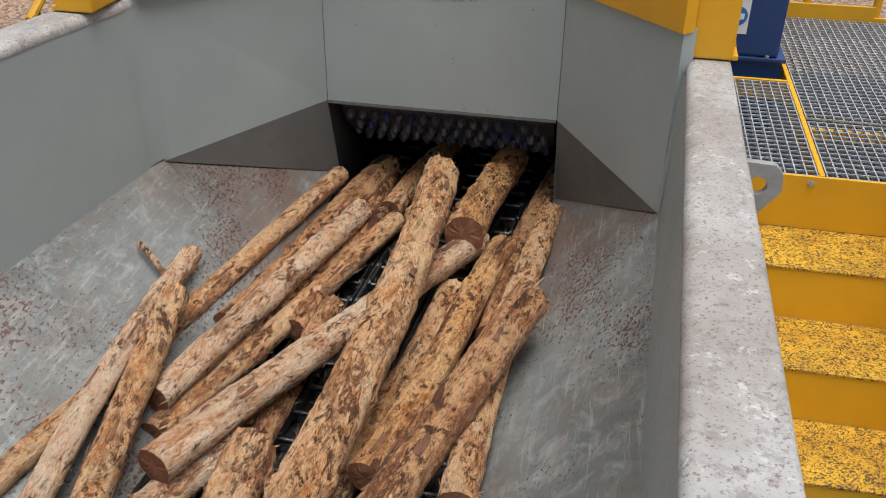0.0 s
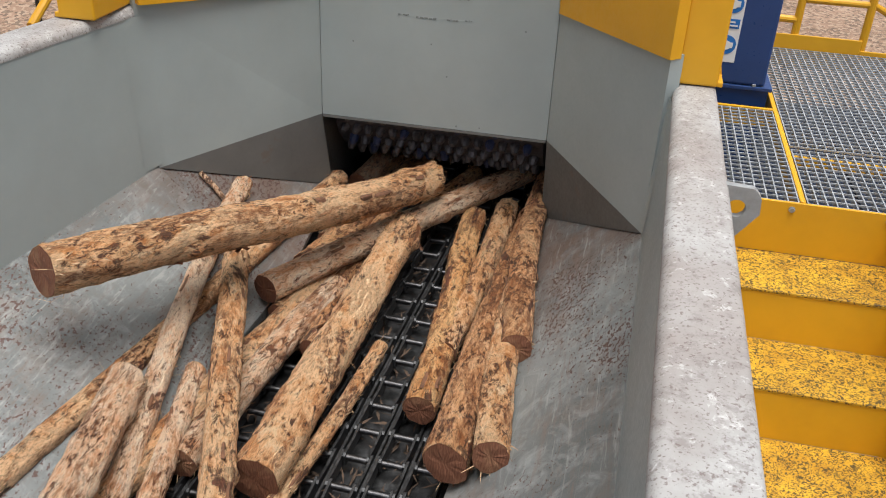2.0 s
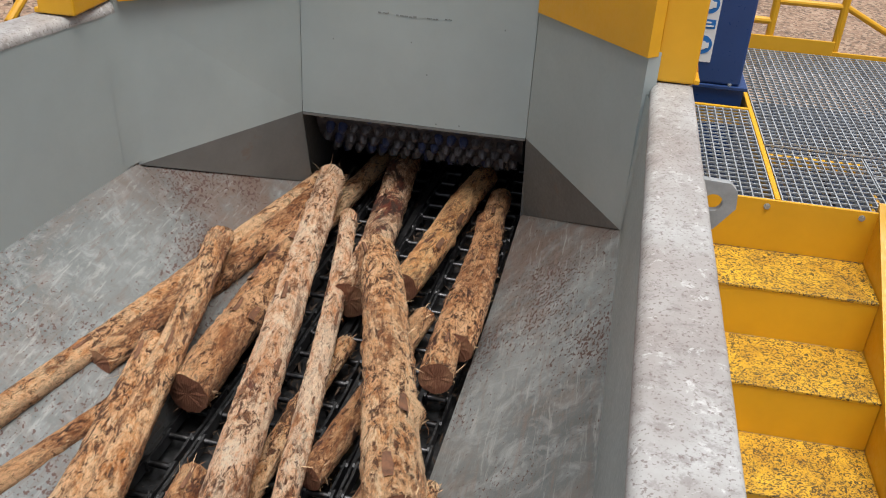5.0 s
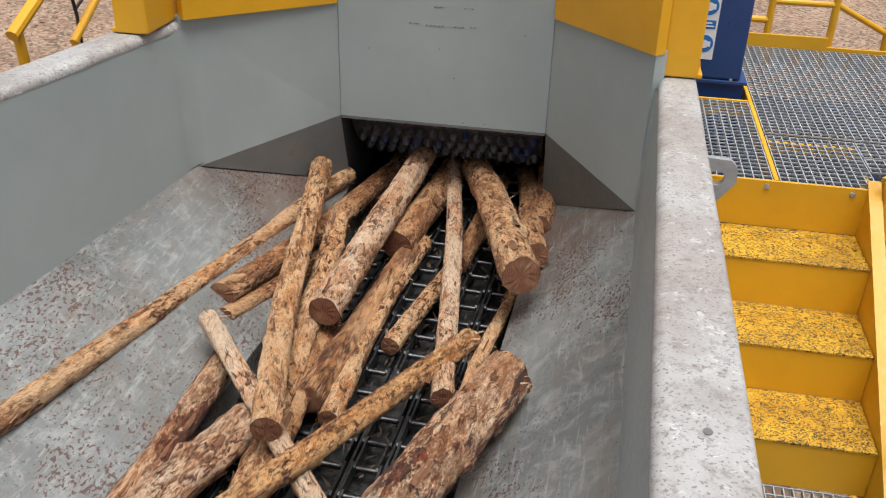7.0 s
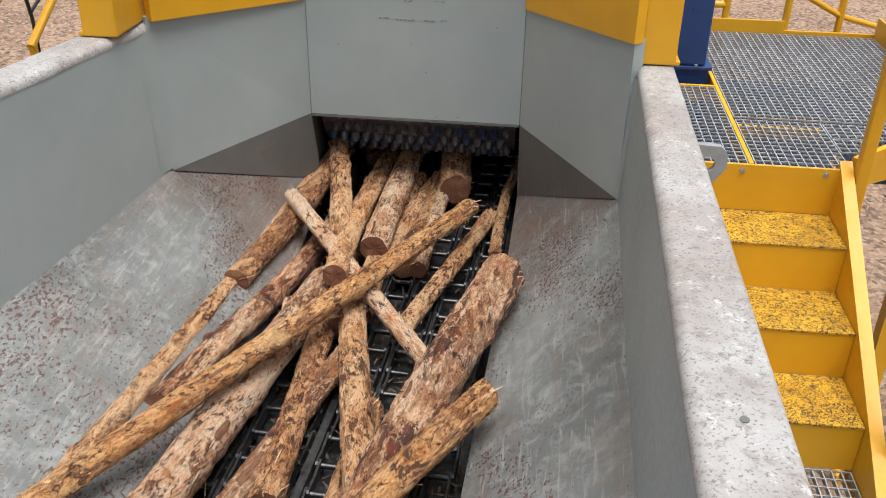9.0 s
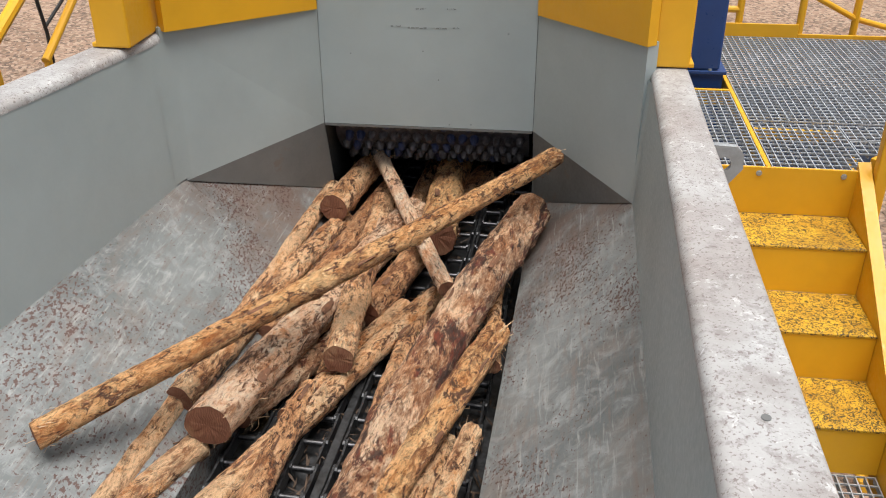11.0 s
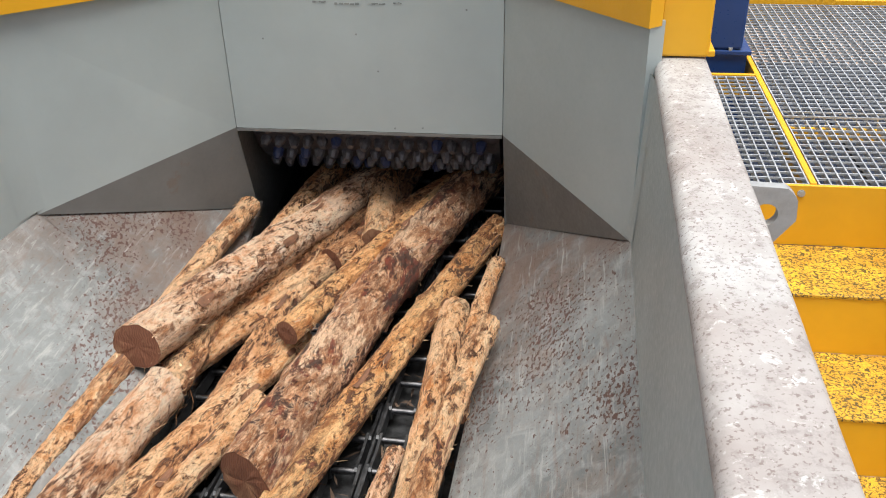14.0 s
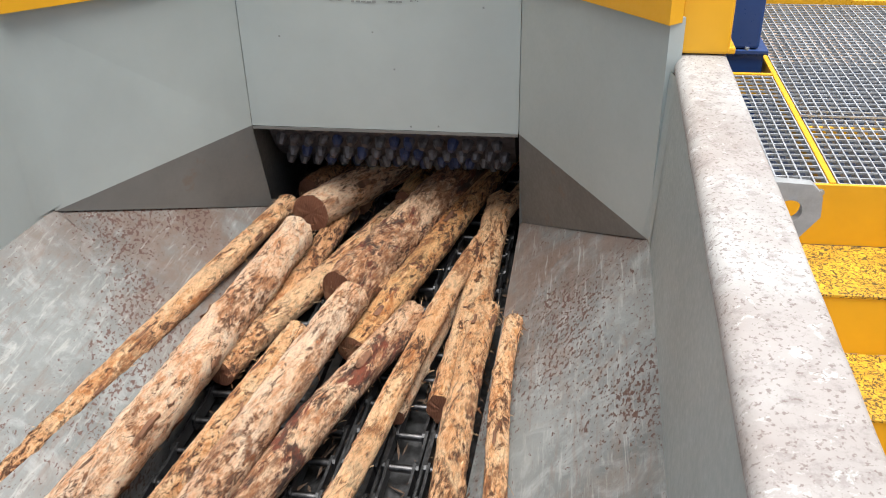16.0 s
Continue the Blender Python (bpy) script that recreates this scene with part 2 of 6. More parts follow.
WOODS = {
    "tan": wood("peeled_tan_wood", (1.0, 0.63, 0.345), (0.76, 0.325, 0.10), (0.05, 0.018, 0.009), 0.6),
    "pale": wood("pale_fresh_wood", (1.0, 0.73, 0.50), (0.88, 0.45, 0.225), (0.07, 0.025, 0.012), 0.6, flecks=-0.010),
    "orange": wood("orange_inner_bark_wood", (1.0, 0.58, 0.26), (0.68, 0.27, 0.07), (0.055, 0.02, 0.01), 0.575),
    "brown": wood("brown_stringy_bark_wood", (0.88, 0.50, 0.25), (0.52, 0.215, 0.075), (0.04, 0.016, 0.009), 0.565, flecks=0.012),
    "red": wood("dark_red_barked_wood", (1.0, 0.68, 0.43), (0.66, 0.285, 0.12), (0.033, 0.012, 0.009), 0.515, (0.19, 0.035, 0.015)),
}


# ---- mesh helpers ----
def mesh_of(name, bm, material, smooth=False):
    me = bpy.data.meshes.new(name)
    bmesh.ops.recalc_face_normals(bm, faces=bm.faces)
    bm.to_mesh(me)
    bm.free()
    me.materials.append(material)
    if smooth:
        for p in me.polygons:
            p.use_smooth = True
    return me


def part(name, bm, material, parent=None, label="", smooth=False):
    ob = new(name, mesh_of(name, bm, material, smooth))
    if parent is not None:
        ob.parent = parent
    if label:
        ob["label"] = label
    return ob


def thing(name, label, category, group="", kind="", at=(0, 0, 0)):
    e = new(name)
    e.location = at
    e.empty_display_size = 0.1
    return tagged(e, label, category, group, kind)


def box(x0, x1, y0, y1, z0, z1, bevel=0.0, segments=2, bm=None):
    bm = bm or bmesh.new()
    made = bmesh.ops.create_cube(bm, size=1.0)["verts"]
    bmesh.ops.scale(bm, verts=made, vec=(x1 - x0, y1 - y0, z1 - z0))
    bmesh.ops.translate(bm, verts=made, vec=((x0 + x1) / 2, (y0 + y1) / 2, (z0 + z1) / 2))
    if bevel:
        edges = list({e for v in made for e in v.link_edges})
        bmesh.ops.bevel(bm, geom=edges, offset=bevel, segments=segments, affect="EDGES", profile=0.5)
    return bm


def prism(points, offset, bm=None):
    """A plate: the polygon of 3D points pushed by offset."""
    bm = bm or bmesh.new()
    a = [bm.verts.new(p) for p in points]
    b = [bm.verts.new(Vector(p) + Vector(offset)) for p in points]
    bm.faces.new(a)
    bm.faces.new(list(reversed(b)))
    for i in range(len(a)):
        j = (i + 1) % len(a)
        bm.faces.new((a[j], a[i], b[i], b[j]))
    return bm


def tube(points, radius, sides=10, bm=None):
    """A round bar along a line of points, with closed ends."""
    bm = bm or bmesh.new()
    points = [Vector(p) for p in points]
    rings = []
    for i, p in enumerate(points):
        d = (points[min(i + 1, len(points) - 1)] - points[max(i - 1, 0)]).normalized()
        u = d.orthogonal().normalized() if abs(d.z) > 0.9 else d.cross(Vector((0, 0, 1))).normalized()
        w = d.cross(u)
        rings.append([bm.verts.new(p + radius * (u * math.cos(k * math.tau / sides) + w * math.sin(k * math.tau / sides))) for k in range(sides)])
    for r, s in zip(rings, rings[1:]):
        for k in range(sides):
            bm.faces.new((r[k], r[(k + 1) % sides], s[(k + 1) % sides], s[k]))
    bm.faces.new(list(reversed(rings[0])))
    bm.faces.new(rings[-1])
    return bm


# ---- ground ----
GROUND = -0.9


def ground():
    bm = bmesh.new()
    steps = [-400, -120, -40, -20] + [-12 + 0.5 * i for i in range(57)] + [22, 40, 120, 600]
    grid = []
    for y in steps:
        row = []
        for x in steps:
            near = max(0.0, 1 - max(abs(x), abs(y)) / 30)
            rise = 0.18 * max(0.0, y - 4) * near + 0.12 * max(0.0, -x - 3) * near
            z = GROUND + near * 0.09 * noise.fractal(Vector((x * 0.6, y * 0.6, 0)), 1.0, 2.0, 4) + rise * 0.35
            row.append(bm.verts.new((x, y, z)))
        grid.append(row)
    for a, b in zip(grid, grid[1:]):
        for i in range(len(a) - 1):
            bm.faces.new((a[i], a[i + 1], b[i + 1], b[i]))
    tagged(part("ground", bm, SOIL, smooth=True), "stony brown soil of the yard", "ground", kind="structure")
    # loose stones and wood chips
    rnd = random.Random(5)
    bm = bmesh.new()
    for _ in range(4200):
        x, y = (rnd.uniform(2.4, 8.0), rnd.uniform(-3, 9)) if rnd.random() < 0.6 else (rnd.uniform(-9, -1.6), rnd.uniform(-2, 9))
        near = max(0.0, 1 - max(abs(x), abs(y)) / 30)
        z = GROUND + near * 0.09 * noise.fractal(Vector((x * 0.6, y * 0.6, 0)), 1.0, 2.0, 4) + 0.35 * (0.18 * max(0.0, y - 4) * near + 0.12 * max(0.0, -x - 3) * near)
        s = rnd.uniform(0.015, 0.055)
        vs = [bm.verts.new((x + s * a * rnd.uniform(0.5, 1.6), y + s * b * rnd.uniform(0.5, 1.6), z + s * c)) for a, b, c in ((1, 0, 0), (-0.5, 0.9, 0), (-0.5, -0.9, 0), (0.1, 0, 0.7), (0, 0, -0.6))]
        for i, j in ((0, 1), (1, 2), (2, 0)):
            bm.faces.new((vs[i], vs[j], vs[3]))
            bm.faces.new((vs[j], vs[i], vs[4]))
    tagged(part("stones", bm, STONE), "loose stones and wood chips on the soil", "stones", kind="stuff")


STONE = steel("loose_stone", (0.3, 0.22, 0.16), 0.9, 0.0, 0.5)
ground()

# ---- hopper ----
GATE_W, GATE_Z = 0.490, 1.246          # half width and lower edge of the gate
BACK, BED_Z = -8.0, 0.70
# each side of the trough: foot of the kink, how the wall opens towards the camera, coping height, sill and jamb
SIDES = {
    1: dict(kink=(0.895, -0.682), inner=0.922, outer=1.054, open_in=-0.031, open_out=-0.009, foot=(1.228, 1.228), top=1.759, panel=1.850, sill=(0.512, 0.850), jamb=(0.502, 0.855)),
    -1: dict(kink=(0.905, -0.682), inner=0.930, outer=1.070, open_in=0.205, open_out=0.205, foot=(1.230, 1.160), top=1.838, panel=1.848, sill=(0.385, 0.790), jamb=(0.470, 0.880)),
}
RAIL_OUT, RAIL_Z = 1.045, 1.759
FLARE_END = -3.4                        # from here on the walls run straight back
SKEW = 0.05                             # the bed runs a little askew to the gate


def wall_x(d, y, key="inner", rate="open_in"):
    """Distance of a wall line from the middle at y."""
    return d[key] + d[rate] * (d["kink"][1] - max(y, FLARE_END))


def sill_x(s, y):
    return SIDES[s]["sill"][0] - s * (SKEW + (0.01 if s < 0 else 0)) * -min(0.0, max(y, FLARE_END))


def hopper():
    h = thing("infeed_hopper", "grey-painted steel infeed trough of a log chipper, rubbed and rusty inside", "hopper")
    for s, d in SIDES.items():
        kx, ky = d["kink"]
        top = d["top"]
        ys = [ky - (ky - FLARE_END) * k / 24 for k in range(25)] + [BACK]
        # thick side wall
        bm = bmesh.new()
        rows = []
        for y in ys:
            foot = wall_x(d, y, "inner") - d["inner"] + kx
            lip, out = wall_x(d, y), wall_x(d, y, "outer", "open_out") - 0.008
            rows.append([bm.verts.new((s * x, y, z)) for x, z in ((foot + 0.02, 0.3), (foot, 1.1), (lip - 0.002, top - 0.031), (out, top - 0.031), (out, 0.3))])
        for p, q in zip(rows, rows[1:]):
            for k in range(5):
                bm.faces.new((p[k], p[(k + 1) % 5], q[(k + 1) % 5], q[k]))
        bm.faces.new(rows[0])
        bm.faces.new(list(reversed(rows[-1])))
        part("side_wall", bm, GREY, h)
        # coping: a folded band with a broad round shoulder inside and a tight one outside
        bm = bmesh.new()
        stations = []
        for k in range(91):
            y = ky + 0.34 + (BACK - ky - 0.34) * (k / 90) ** 1.5
            inn, out = wall_x(d, min(y, ky)) - 0.004, wall_x(d, min(y, ky), "outer", "open_out")
            wob = 0.0015 * noise.noise(Vector((s, y * 3, 0)))
            dent = 0.002 * noise.noise(Vector((s * 5, y * 7, 2)))
            prof = [(inn, top - 0.034), (inn, top - 0.030)]
            prof += [(inn + 0.030 * (1 - math.cos(q * math.pi / 12)), top - 0.030 + 0.030 * math.sin(q * math.pi / 12)) for q in range(1, 7)]
            prof += [(inn + (out - inn) * 0.6, top + 0.001)]
            prof += [(out - 0.016 * (1 - math.sin(q * math.pi / 8)), top - 0.016 * (1 - math.cos(q * math.pi / 8))) for q in range(0, 5)]
            prof += [(out, top - 0.105)]
            stations.append([bm.verts.new((s * (x + dent), y, z + wob)) for x, z in prof])
        n = len(stations[0])
        for p, q in zip(stations, stations[1:]):
            for k in range(n - 1):
                bm.faces.new((p[k], p[k + 1], q[k + 1], q[k]))
        bm.faces.new(stations[0])
        bm.faces.new(list(reversed(stations[-1])))
        part("coping", bm, COPING, h, "pale weathered grey coping with brown freckles", smooth=True)
        # sloping floor plate
        sz = d["sill"][1]
        bm = bmesh.new()
        rows = []
        jx, jz = d["jamb"]
        for i, y in enumerate(ys):
            f = min(1.0, (ky - max(y, FLARE_END)) / 1.2)
            foot = kx + d["open_in"] * (ky - max(y, FLARE_END)) + 0.012
            fz = d["foot"][0] + (d["foot"][1] - d["foot"][0]) * f
            sx = sill_x(s, y)
            rows.append([bm.verts.new((s * (foot + (sx - foot) * q / 6), y, fz + 0.012 + (sz - fz - 0.012) * q / 6)) for q in range(7)])
        first = [bm.verts.new((s * (kx + 0.02 + (jx - kx - 0.02) * q / 6), ky + 0.03 + (0.09 - ky) * q / 6, d["foot"][0] + 0.006 + (jz - d["foot"][0] - 0.006) * q / 6)) for q in range(7)]
        rows.insert(0, first)
        for p, q in zip(rows, rows[1:]):
            for k in range(6):
                bm.faces.new((p[k], p[k + 1], q[k + 1], q[k]))
        solid = bmesh.ops.extrude_face_region(bm, geom=bm.faces[:])
        bmesh.ops.translate(bm, verts=[v for v in solid["geom"] if isinstance(v, bmesh.types.BMVert)], vec=(0, 0, -0.02))
        part("floor_plate", bm, SLOPE, h, "scraped grey floor plate with rusty pits")
        edge = [(s * sill_x(s, y), y) for y in (0.5, 0.0, FLARE_END, BACK)]
        bm = prism([(x, y, 0.60) for x, y in edge] + [(x + s * 0.012, y, 0.60) for x, y in reversed(edge)], (0, 0, sz - 0.612))
        part("sill_plate", bm, SLOPE, h)
        # cheek that narrows the trough to the gate: pale above, darker below the slanting edge
        out = Vector((s * 0.04, 0.025, 0))
        part("upper_cheek", prism([(s * GATE_W, 0.0, GATE_Z), (s * kx, ky, d["foot"][0]), (s * (kx if s > 0 else d["inner"]), ky, d["panel"] + 0.012), (s * GATE_W, 0.0, 1.79)], out), GREY, h)
        bm = bmesh.new()
        rows = []
        lean = (d["inner"] - kx) / (top - 0.031 - 1.1)
        for z in (d["foot"][0] + 0.012, d["foot"][0] + 0.25, top - 0.033):
            x = kx + lean * (z - 1.1)
            corner = Vector((s * x, ky, z))
            along = Vector((s * (GATE_W - kx), -ky, 0)).normalized() * 0.06
            back = Vector((s * 0.07 * d["open_in"], -0.07, 0))
            inward = Vector((-s * 0.002, -0.0015, 0))
            ends = (corner + along, corner, corner + back)
            rows.append([bm.verts.new(ends[0] * (1 - u) ** 2 + ends[1] * 2 * u * (1 - u) + ends[2] * u * u + inward) for u in [q / 10 for q in range(11)]])
        for p, q in zip(rows, rows[1:]):
            for k in range(10):
                bm.faces.new((p[k], p[k + 1], q[k + 1], q[k]))
        part("bend", bm, GREY, h, "rounded bend of the grey side plate", smooth=True)
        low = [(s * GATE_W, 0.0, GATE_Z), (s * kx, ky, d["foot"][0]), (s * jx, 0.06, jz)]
        part("lower_cheek", prism(low, out), DARKGREY, h, "darker grey plate below the slanting edge")
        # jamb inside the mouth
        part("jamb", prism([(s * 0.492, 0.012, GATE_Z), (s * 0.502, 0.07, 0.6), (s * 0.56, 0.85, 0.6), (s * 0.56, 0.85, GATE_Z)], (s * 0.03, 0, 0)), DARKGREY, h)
        # flank in-fill behind the cheek
        part("flank", prism([(s * 0.965, ky + 0.062, 0.3), (s * 0.965, ky + 0.062, top - 0.08), (s * 0.60, 0.06, top - 0.08), (s * 0.60, 0.06, 0.3)], (s * 0.085, 0.03, 0)), GREY, h)
    # height above the view is made up: the tall plate shades the mouth
    g = part("gate", box(-GATE_W + 0.002, GATE_W - 0.002, 0.0, 0.05, GATE_Z, 3.30), GREY, h, "upright grey gate plate over the mouth")
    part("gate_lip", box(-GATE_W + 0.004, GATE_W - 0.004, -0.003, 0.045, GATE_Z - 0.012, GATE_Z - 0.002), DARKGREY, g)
    rnd = random.Random(8)
    for x, z, w, t in ((-0.16, 1.712, 0.05, 0.004), (-0.085, 1.706, 0.085, 0.005), (0.03, 1.708, 0.06, 0.003), (0.115, 1.711, 0.03, 0.004), (-0.05, 1.79, 0.05, 0.006), (0.09, 1.792, 0.04, 0.005)):
        for q in range(5):
            u = x + w * q / 5 + rnd.uniform(0, 0.004)
            part("scuff", box(u, u + w / 5 * rnd.uniform(0.5, 1.1), -0.0015, 0.001, z + rnd.uniform(-0.003, 0.003), z + t * rnd.uniform(0.6, 1.2)), SMUDGE, g)
    for x, z in ((-0.02, 1.60), (0.36, 1.69), (-0.35, 1.58), (0.05, 1.47), (0.2, 1.262), (0.1, 1.258)):
        part("scuff", box(x, x + 0.006, -0.0015, 0.001, z, z + 0.006), SMUDGE, g)
    part("trough_bed", box(-0.66, 0.504, BACK, 2.6, BED_Z - 0.06, BED_Z - 0.03), CHAIN, h, "black greasy bed under the chains")
    part("end_wall", box(-1.50, 1.06, BACK - 0.1, BACK - 0.002, 0.3, 1.7), GREY, h)
    # lifting eye on the outside of the wall
    lug = bmesh.new()
    ring, hole = [], []
    outline = [(-0.01, 0.004), (0.072, 0.0), (0.092, -0.022), (0.096, -0.068), (0.045, -0.14), (-0.01, -0.14)]
    hx, hz, hr = 0.036, -0.058, 0.024
    n = 36
    for k in range(n):
        a = k * math.tau / n
        d = Vector((math.cos(a), math.sin(a)))
        best = 9.0
        for (ax, az), (bx, bz) in zip(outline, outline[1:] + outline[:1]):
            ex, ez = bx - ax, bz - az
            den = d.x * ez - d.y * ex
            if abs(den) > 1e-9:
                q = ((ax - hx) * ez - (az - hz) * ex) / den
                u = ((ax - hx) * d.y - (az - hz) * d.x) / den
                if q > 0 and -1e-6 <= u <= 1 + 1e-6:
                    best = min(best, q)
        ring.append((hx + d.x * best, hz + d.y * best))
        hole.append((hx + d.x * hr, hz + d.y * hr))
    layers = []
    for y in (0.0, 0.022):
        layers.append([[lug.verts.new((RAIL_OUT - 0.004 + x, -1.37 + y, 1.752 + z)) for x, z in loop] for loop in (ring, hole)])
    for k in range(n):
        j = (k + 1) % n
        for (r, q), flip in zip(layers, (False, True)):
            f = (r[k], r[j], q[j], q[k])
            lug.faces.new(tuple(reversed(f)) if flip else f)
        lug.faces.new((layers[0][0][k], layers[1][0][k], layers[1][0][j], layers[0][0][j]))
        lug.faces.new((layers[0][1][j], layers[1][1][j], layers[1][1][k], layers[0][1][k]))
    part("lifting_eye", lug, PLATE, h, "grey steel lifting eye with a round hole")
    # round stain on the coping
    part("coping_plug", tube([(0.953, -2.645, RAIL_Z - 0.004), (0.953, -2.645, RAIL_Z + 0.003)], 0.009, 14), DARKGREY, h, "small rusty plug")


def guard():
    """Yellow hood panels that stand on the cheeks and end in box posts."""
    g = thing("feed_guard", "bright yellow steel guard panels standing over the trough mouth", "guard")
    for s, d in SIDES.items():
        kx, ky = d["kink"]
        foot = d["top"] + 0.004
        # panels and posts run up unseen to 3.30 to keep light off the mouth
        part("panel", prism([(s * (GATE_W - 0.004), -0.012, 1.781), (s * (kx - 0.004), ky - 0.012, d["panel"]), (s * (kx - 0.004), ky - 0.012, 3.30), (s * (GATE_W - 0.004), -0.012, 3.30)], (s * 0.035, 0.03, 0)), YELLOW, g)
        near = -0.648 if s > 0 else -0.90
        x0, x1 = (0.922, 1.054) if s > 0 else (0.945, 1.075)
        b = box(x0, x1, near, near + 0.27, foot, 3.30, 0.008, 2)
        bmesh.ops.scale(b, verts=b.verts, vec=(s, 1, 1))
        post = part("post", b, YELLOW, g)
        b = box(x1 - 0.004, x1 + 0.016, near + 0.004, near + 0.25, foot, foot + 0.018, 0.004)
        bmesh.ops.scale(b, verts=b.verts, vec=(s, 1, 1))
        part("foot_flange", b, YELLOW, post)
        b = prism([(s * x1, near + 0.09, foot + 0.016), (s * (x1 + 0.016), near + 0.09, foot + 0.016), (s * x1, near + 0.09, foot + 0.086)], (0, 0.01, 0))
        part("gusset", b, YELLOW, post)


def machine_body():
    b = thing("chipper_housing", "closed grey housing of the chipper behind the mouth", "machine")
    part("roof", box(-0.7, 0.7, 0.055, 4.6, 2.2, 2.3), GREY, b)
    for s in (-1, 1):
        part("side", box(s * 0.62, s * 0.7, 0.055, 4.6, GROUND - 0.05, 2.2), GREY, b)
    part("back", box(-0.62, 0.62, 4.5, 4.6, GROUND - 0.05, 2.2), GREY, b)
    for s in (-1, 1):
        for y in (-7.4, -4.4, -1.6):
            part("leg", box(s * 0.86, s * 1.0, y, y + 0.14, GROUND - 0.15, 0.32), GREY, b)


hopper()
guard()
machine_body()


def feed_drum():
    """Spiked feed roller in the mouth; turns about X."""
    d = thing("feed_drum", "dark spiked steel feed roller inside the mouth", "roller", at=(0, 0.475, 1.335))
    bm = tube([(-0.47, 0, 0), (0.47, 0, 0)], 0.385, 40)
    part("shell", bm, DRUM, d, smooth=False)
    rnd = random.Random(2)
    shapes = []
    for material in (TOOTH, TOOTH, TOOTH_BLUE):
        bar = bmesh.new()
        bmesh.ops.create_cone(bar, cap_ends=True, segments=8, radius1=0.024, radius2=0.020, depth=0.022)
        tip = bmesh.ops.create_cone(bar, cap_ends=True, segments=8, radius1=0.021, radius2=0.011, depth=0.022)["verts"]
        bmesh.ops.translate(bar, verts=tip, vec=(0, 0, 0.022))
        shapes.append(mesh_of("tooth", bar, material))
    rows, per = 30, 16
    for i in range(rows):
        a = i * math.tau / rows
        for k in range(per):
            x = -0.43 + 0.86 * (k + (0.5 if i % 2 else 0.0)) / (per - 0.5)
            t = new("tooth", shapes[rnd.choice((0, 1, 0, 1, 2))])
            t.parent = d
            m = pose(0, 0, 0, math.degrees(a), 0, 0) @ Matrix.Translation((x, 0, 0.390 + rnd.uniform(-0.006, 0.004)))
            t.matrix_basis = m @ pose(0, 0, 0, rnd.uniform(-10, 10), rnd.uniform(-10, 10), rnd.uniform(0, 90))
    return d


drum = feed_drum()


# ---- conveyor chains ----
def link_mesh(off, side, pitch=0.13):
    a, b = side * (0.034 + off), side * (0.042 + off)
    outline = [(-0.016, 0.006), (-0.008, 0.0), (pitch + 0.008, 0.0), (pitch + 0.016, 0.006), (pitch + 0.016, 0.044), (pitch + 0.006, 0.05), (pitch / 2, 0.043), (-0.006, 0.05), (-0.016, 0.044)]
    return mesh_of("side_plate", prism([(a, y, z) for y, z in outline], (b - a, 0, 0)), CHAIN)


LINKS = [[link_mesh(off, side) for side in (-1, 1)] for off in (0.009, 0.0)]
ROLLER = mesh_of("roller", tube([(-0.05, 0, 0.028), (-0.034, 0, 0.028), (0.034, 0, 0.028), (0.05, 0, 0.028)], 0.0115, 8), PIN, True)


def drag_chain(x, length=13.0, pitch=0.13):
    """One strand of flat-link chain with round rollers: links lie along Y."""
    c = thing("drag_chain", "oily dark steel conveyor chain with bright rollers", "chain", "conveyor chains", at=(x, 0, BED_Z))
    c.rotation_euler.z = -math.atan(SKEW)
    for i in range(int(length / pitch)):
        y = -8.0 + i * pitch
        for k in (0, 1):
            plate = new("side_plate", LINKS[i % 2][k])
            plate.parent, plate.location = c, (0, y, 0)
        pin = new("roller", ROLLER)
        pin.parent, pin.location = c, (0, y, 0)
    return c


chains = [drag_chain(x) for x in (-0.315, -0.20, -0.085, 0.065, 0.185, 0.30, 0.415)]
wear = thing("wear_strips", "dark steel wear strips between the chains", "strip")
wear.rotation_euler.z = -math.atan(SKEW)
for x in (-0.2575, -0.1425, -0.01, 0.125, 0.2425, 0.3575):
    w = 0.03 if x == -0.01 else 0.01
    part("strip", box(x - w / 2, x + w / 2, BACK, 1.5, BED_Z - 0.03, BED_Z + 0.035, 0.002, 1), CHAIN, wear)


def debris():
    """Bark shreds and chips caught between the chains."""
    rnd = random.Random(21)
    bm = bmesh.new()
    for _ in range(1500):
        x, y = rnd.uniform(-0.36, 0.47), rnd.uniform(-3.0, 0.3)
        n, w, a = rnd.uniform(0.012, 0.05), rnd.uniform(0.002, 0.006), rnd.gauss(0, 0.7)
        d, e = Vector((math.sin(a), math.cos(a), rnd.uniform(-0.2, 0.2))) * n, Vector((math.cos(a), -math.sin(a), rnd.uniform(-0.6, 0.6))) * w
        c = Vector((x, y, BED_Z - 0.02 + rnd.uniform(0, 0.05)))
        v = [bm.verts.new(p) for p in (c - d - e * 0.4, c + e * -1, c + d, c + e)]
        bm.faces.new(v)
    tagged(part("bark_debris", bm, DEBRIS), "dark bark shreds lying between the conveyor chains", "debris", kind="stuff")


DEBRIS = steel("dark_bark_debris", (0.07, 0.045, 0.03), 0.85, 0.0, 0.7)
debris()


# ---- platform, stairs and rails ----
DECK, RISE, GOING, NOSE = 1.290, 0.205, 0.293, -0.400
FAR_Y, SPLIT_Y, END_Y = 1.60, 0.135, 0.555
STEP_X0, STEP_X1 = 1.068, 1.806


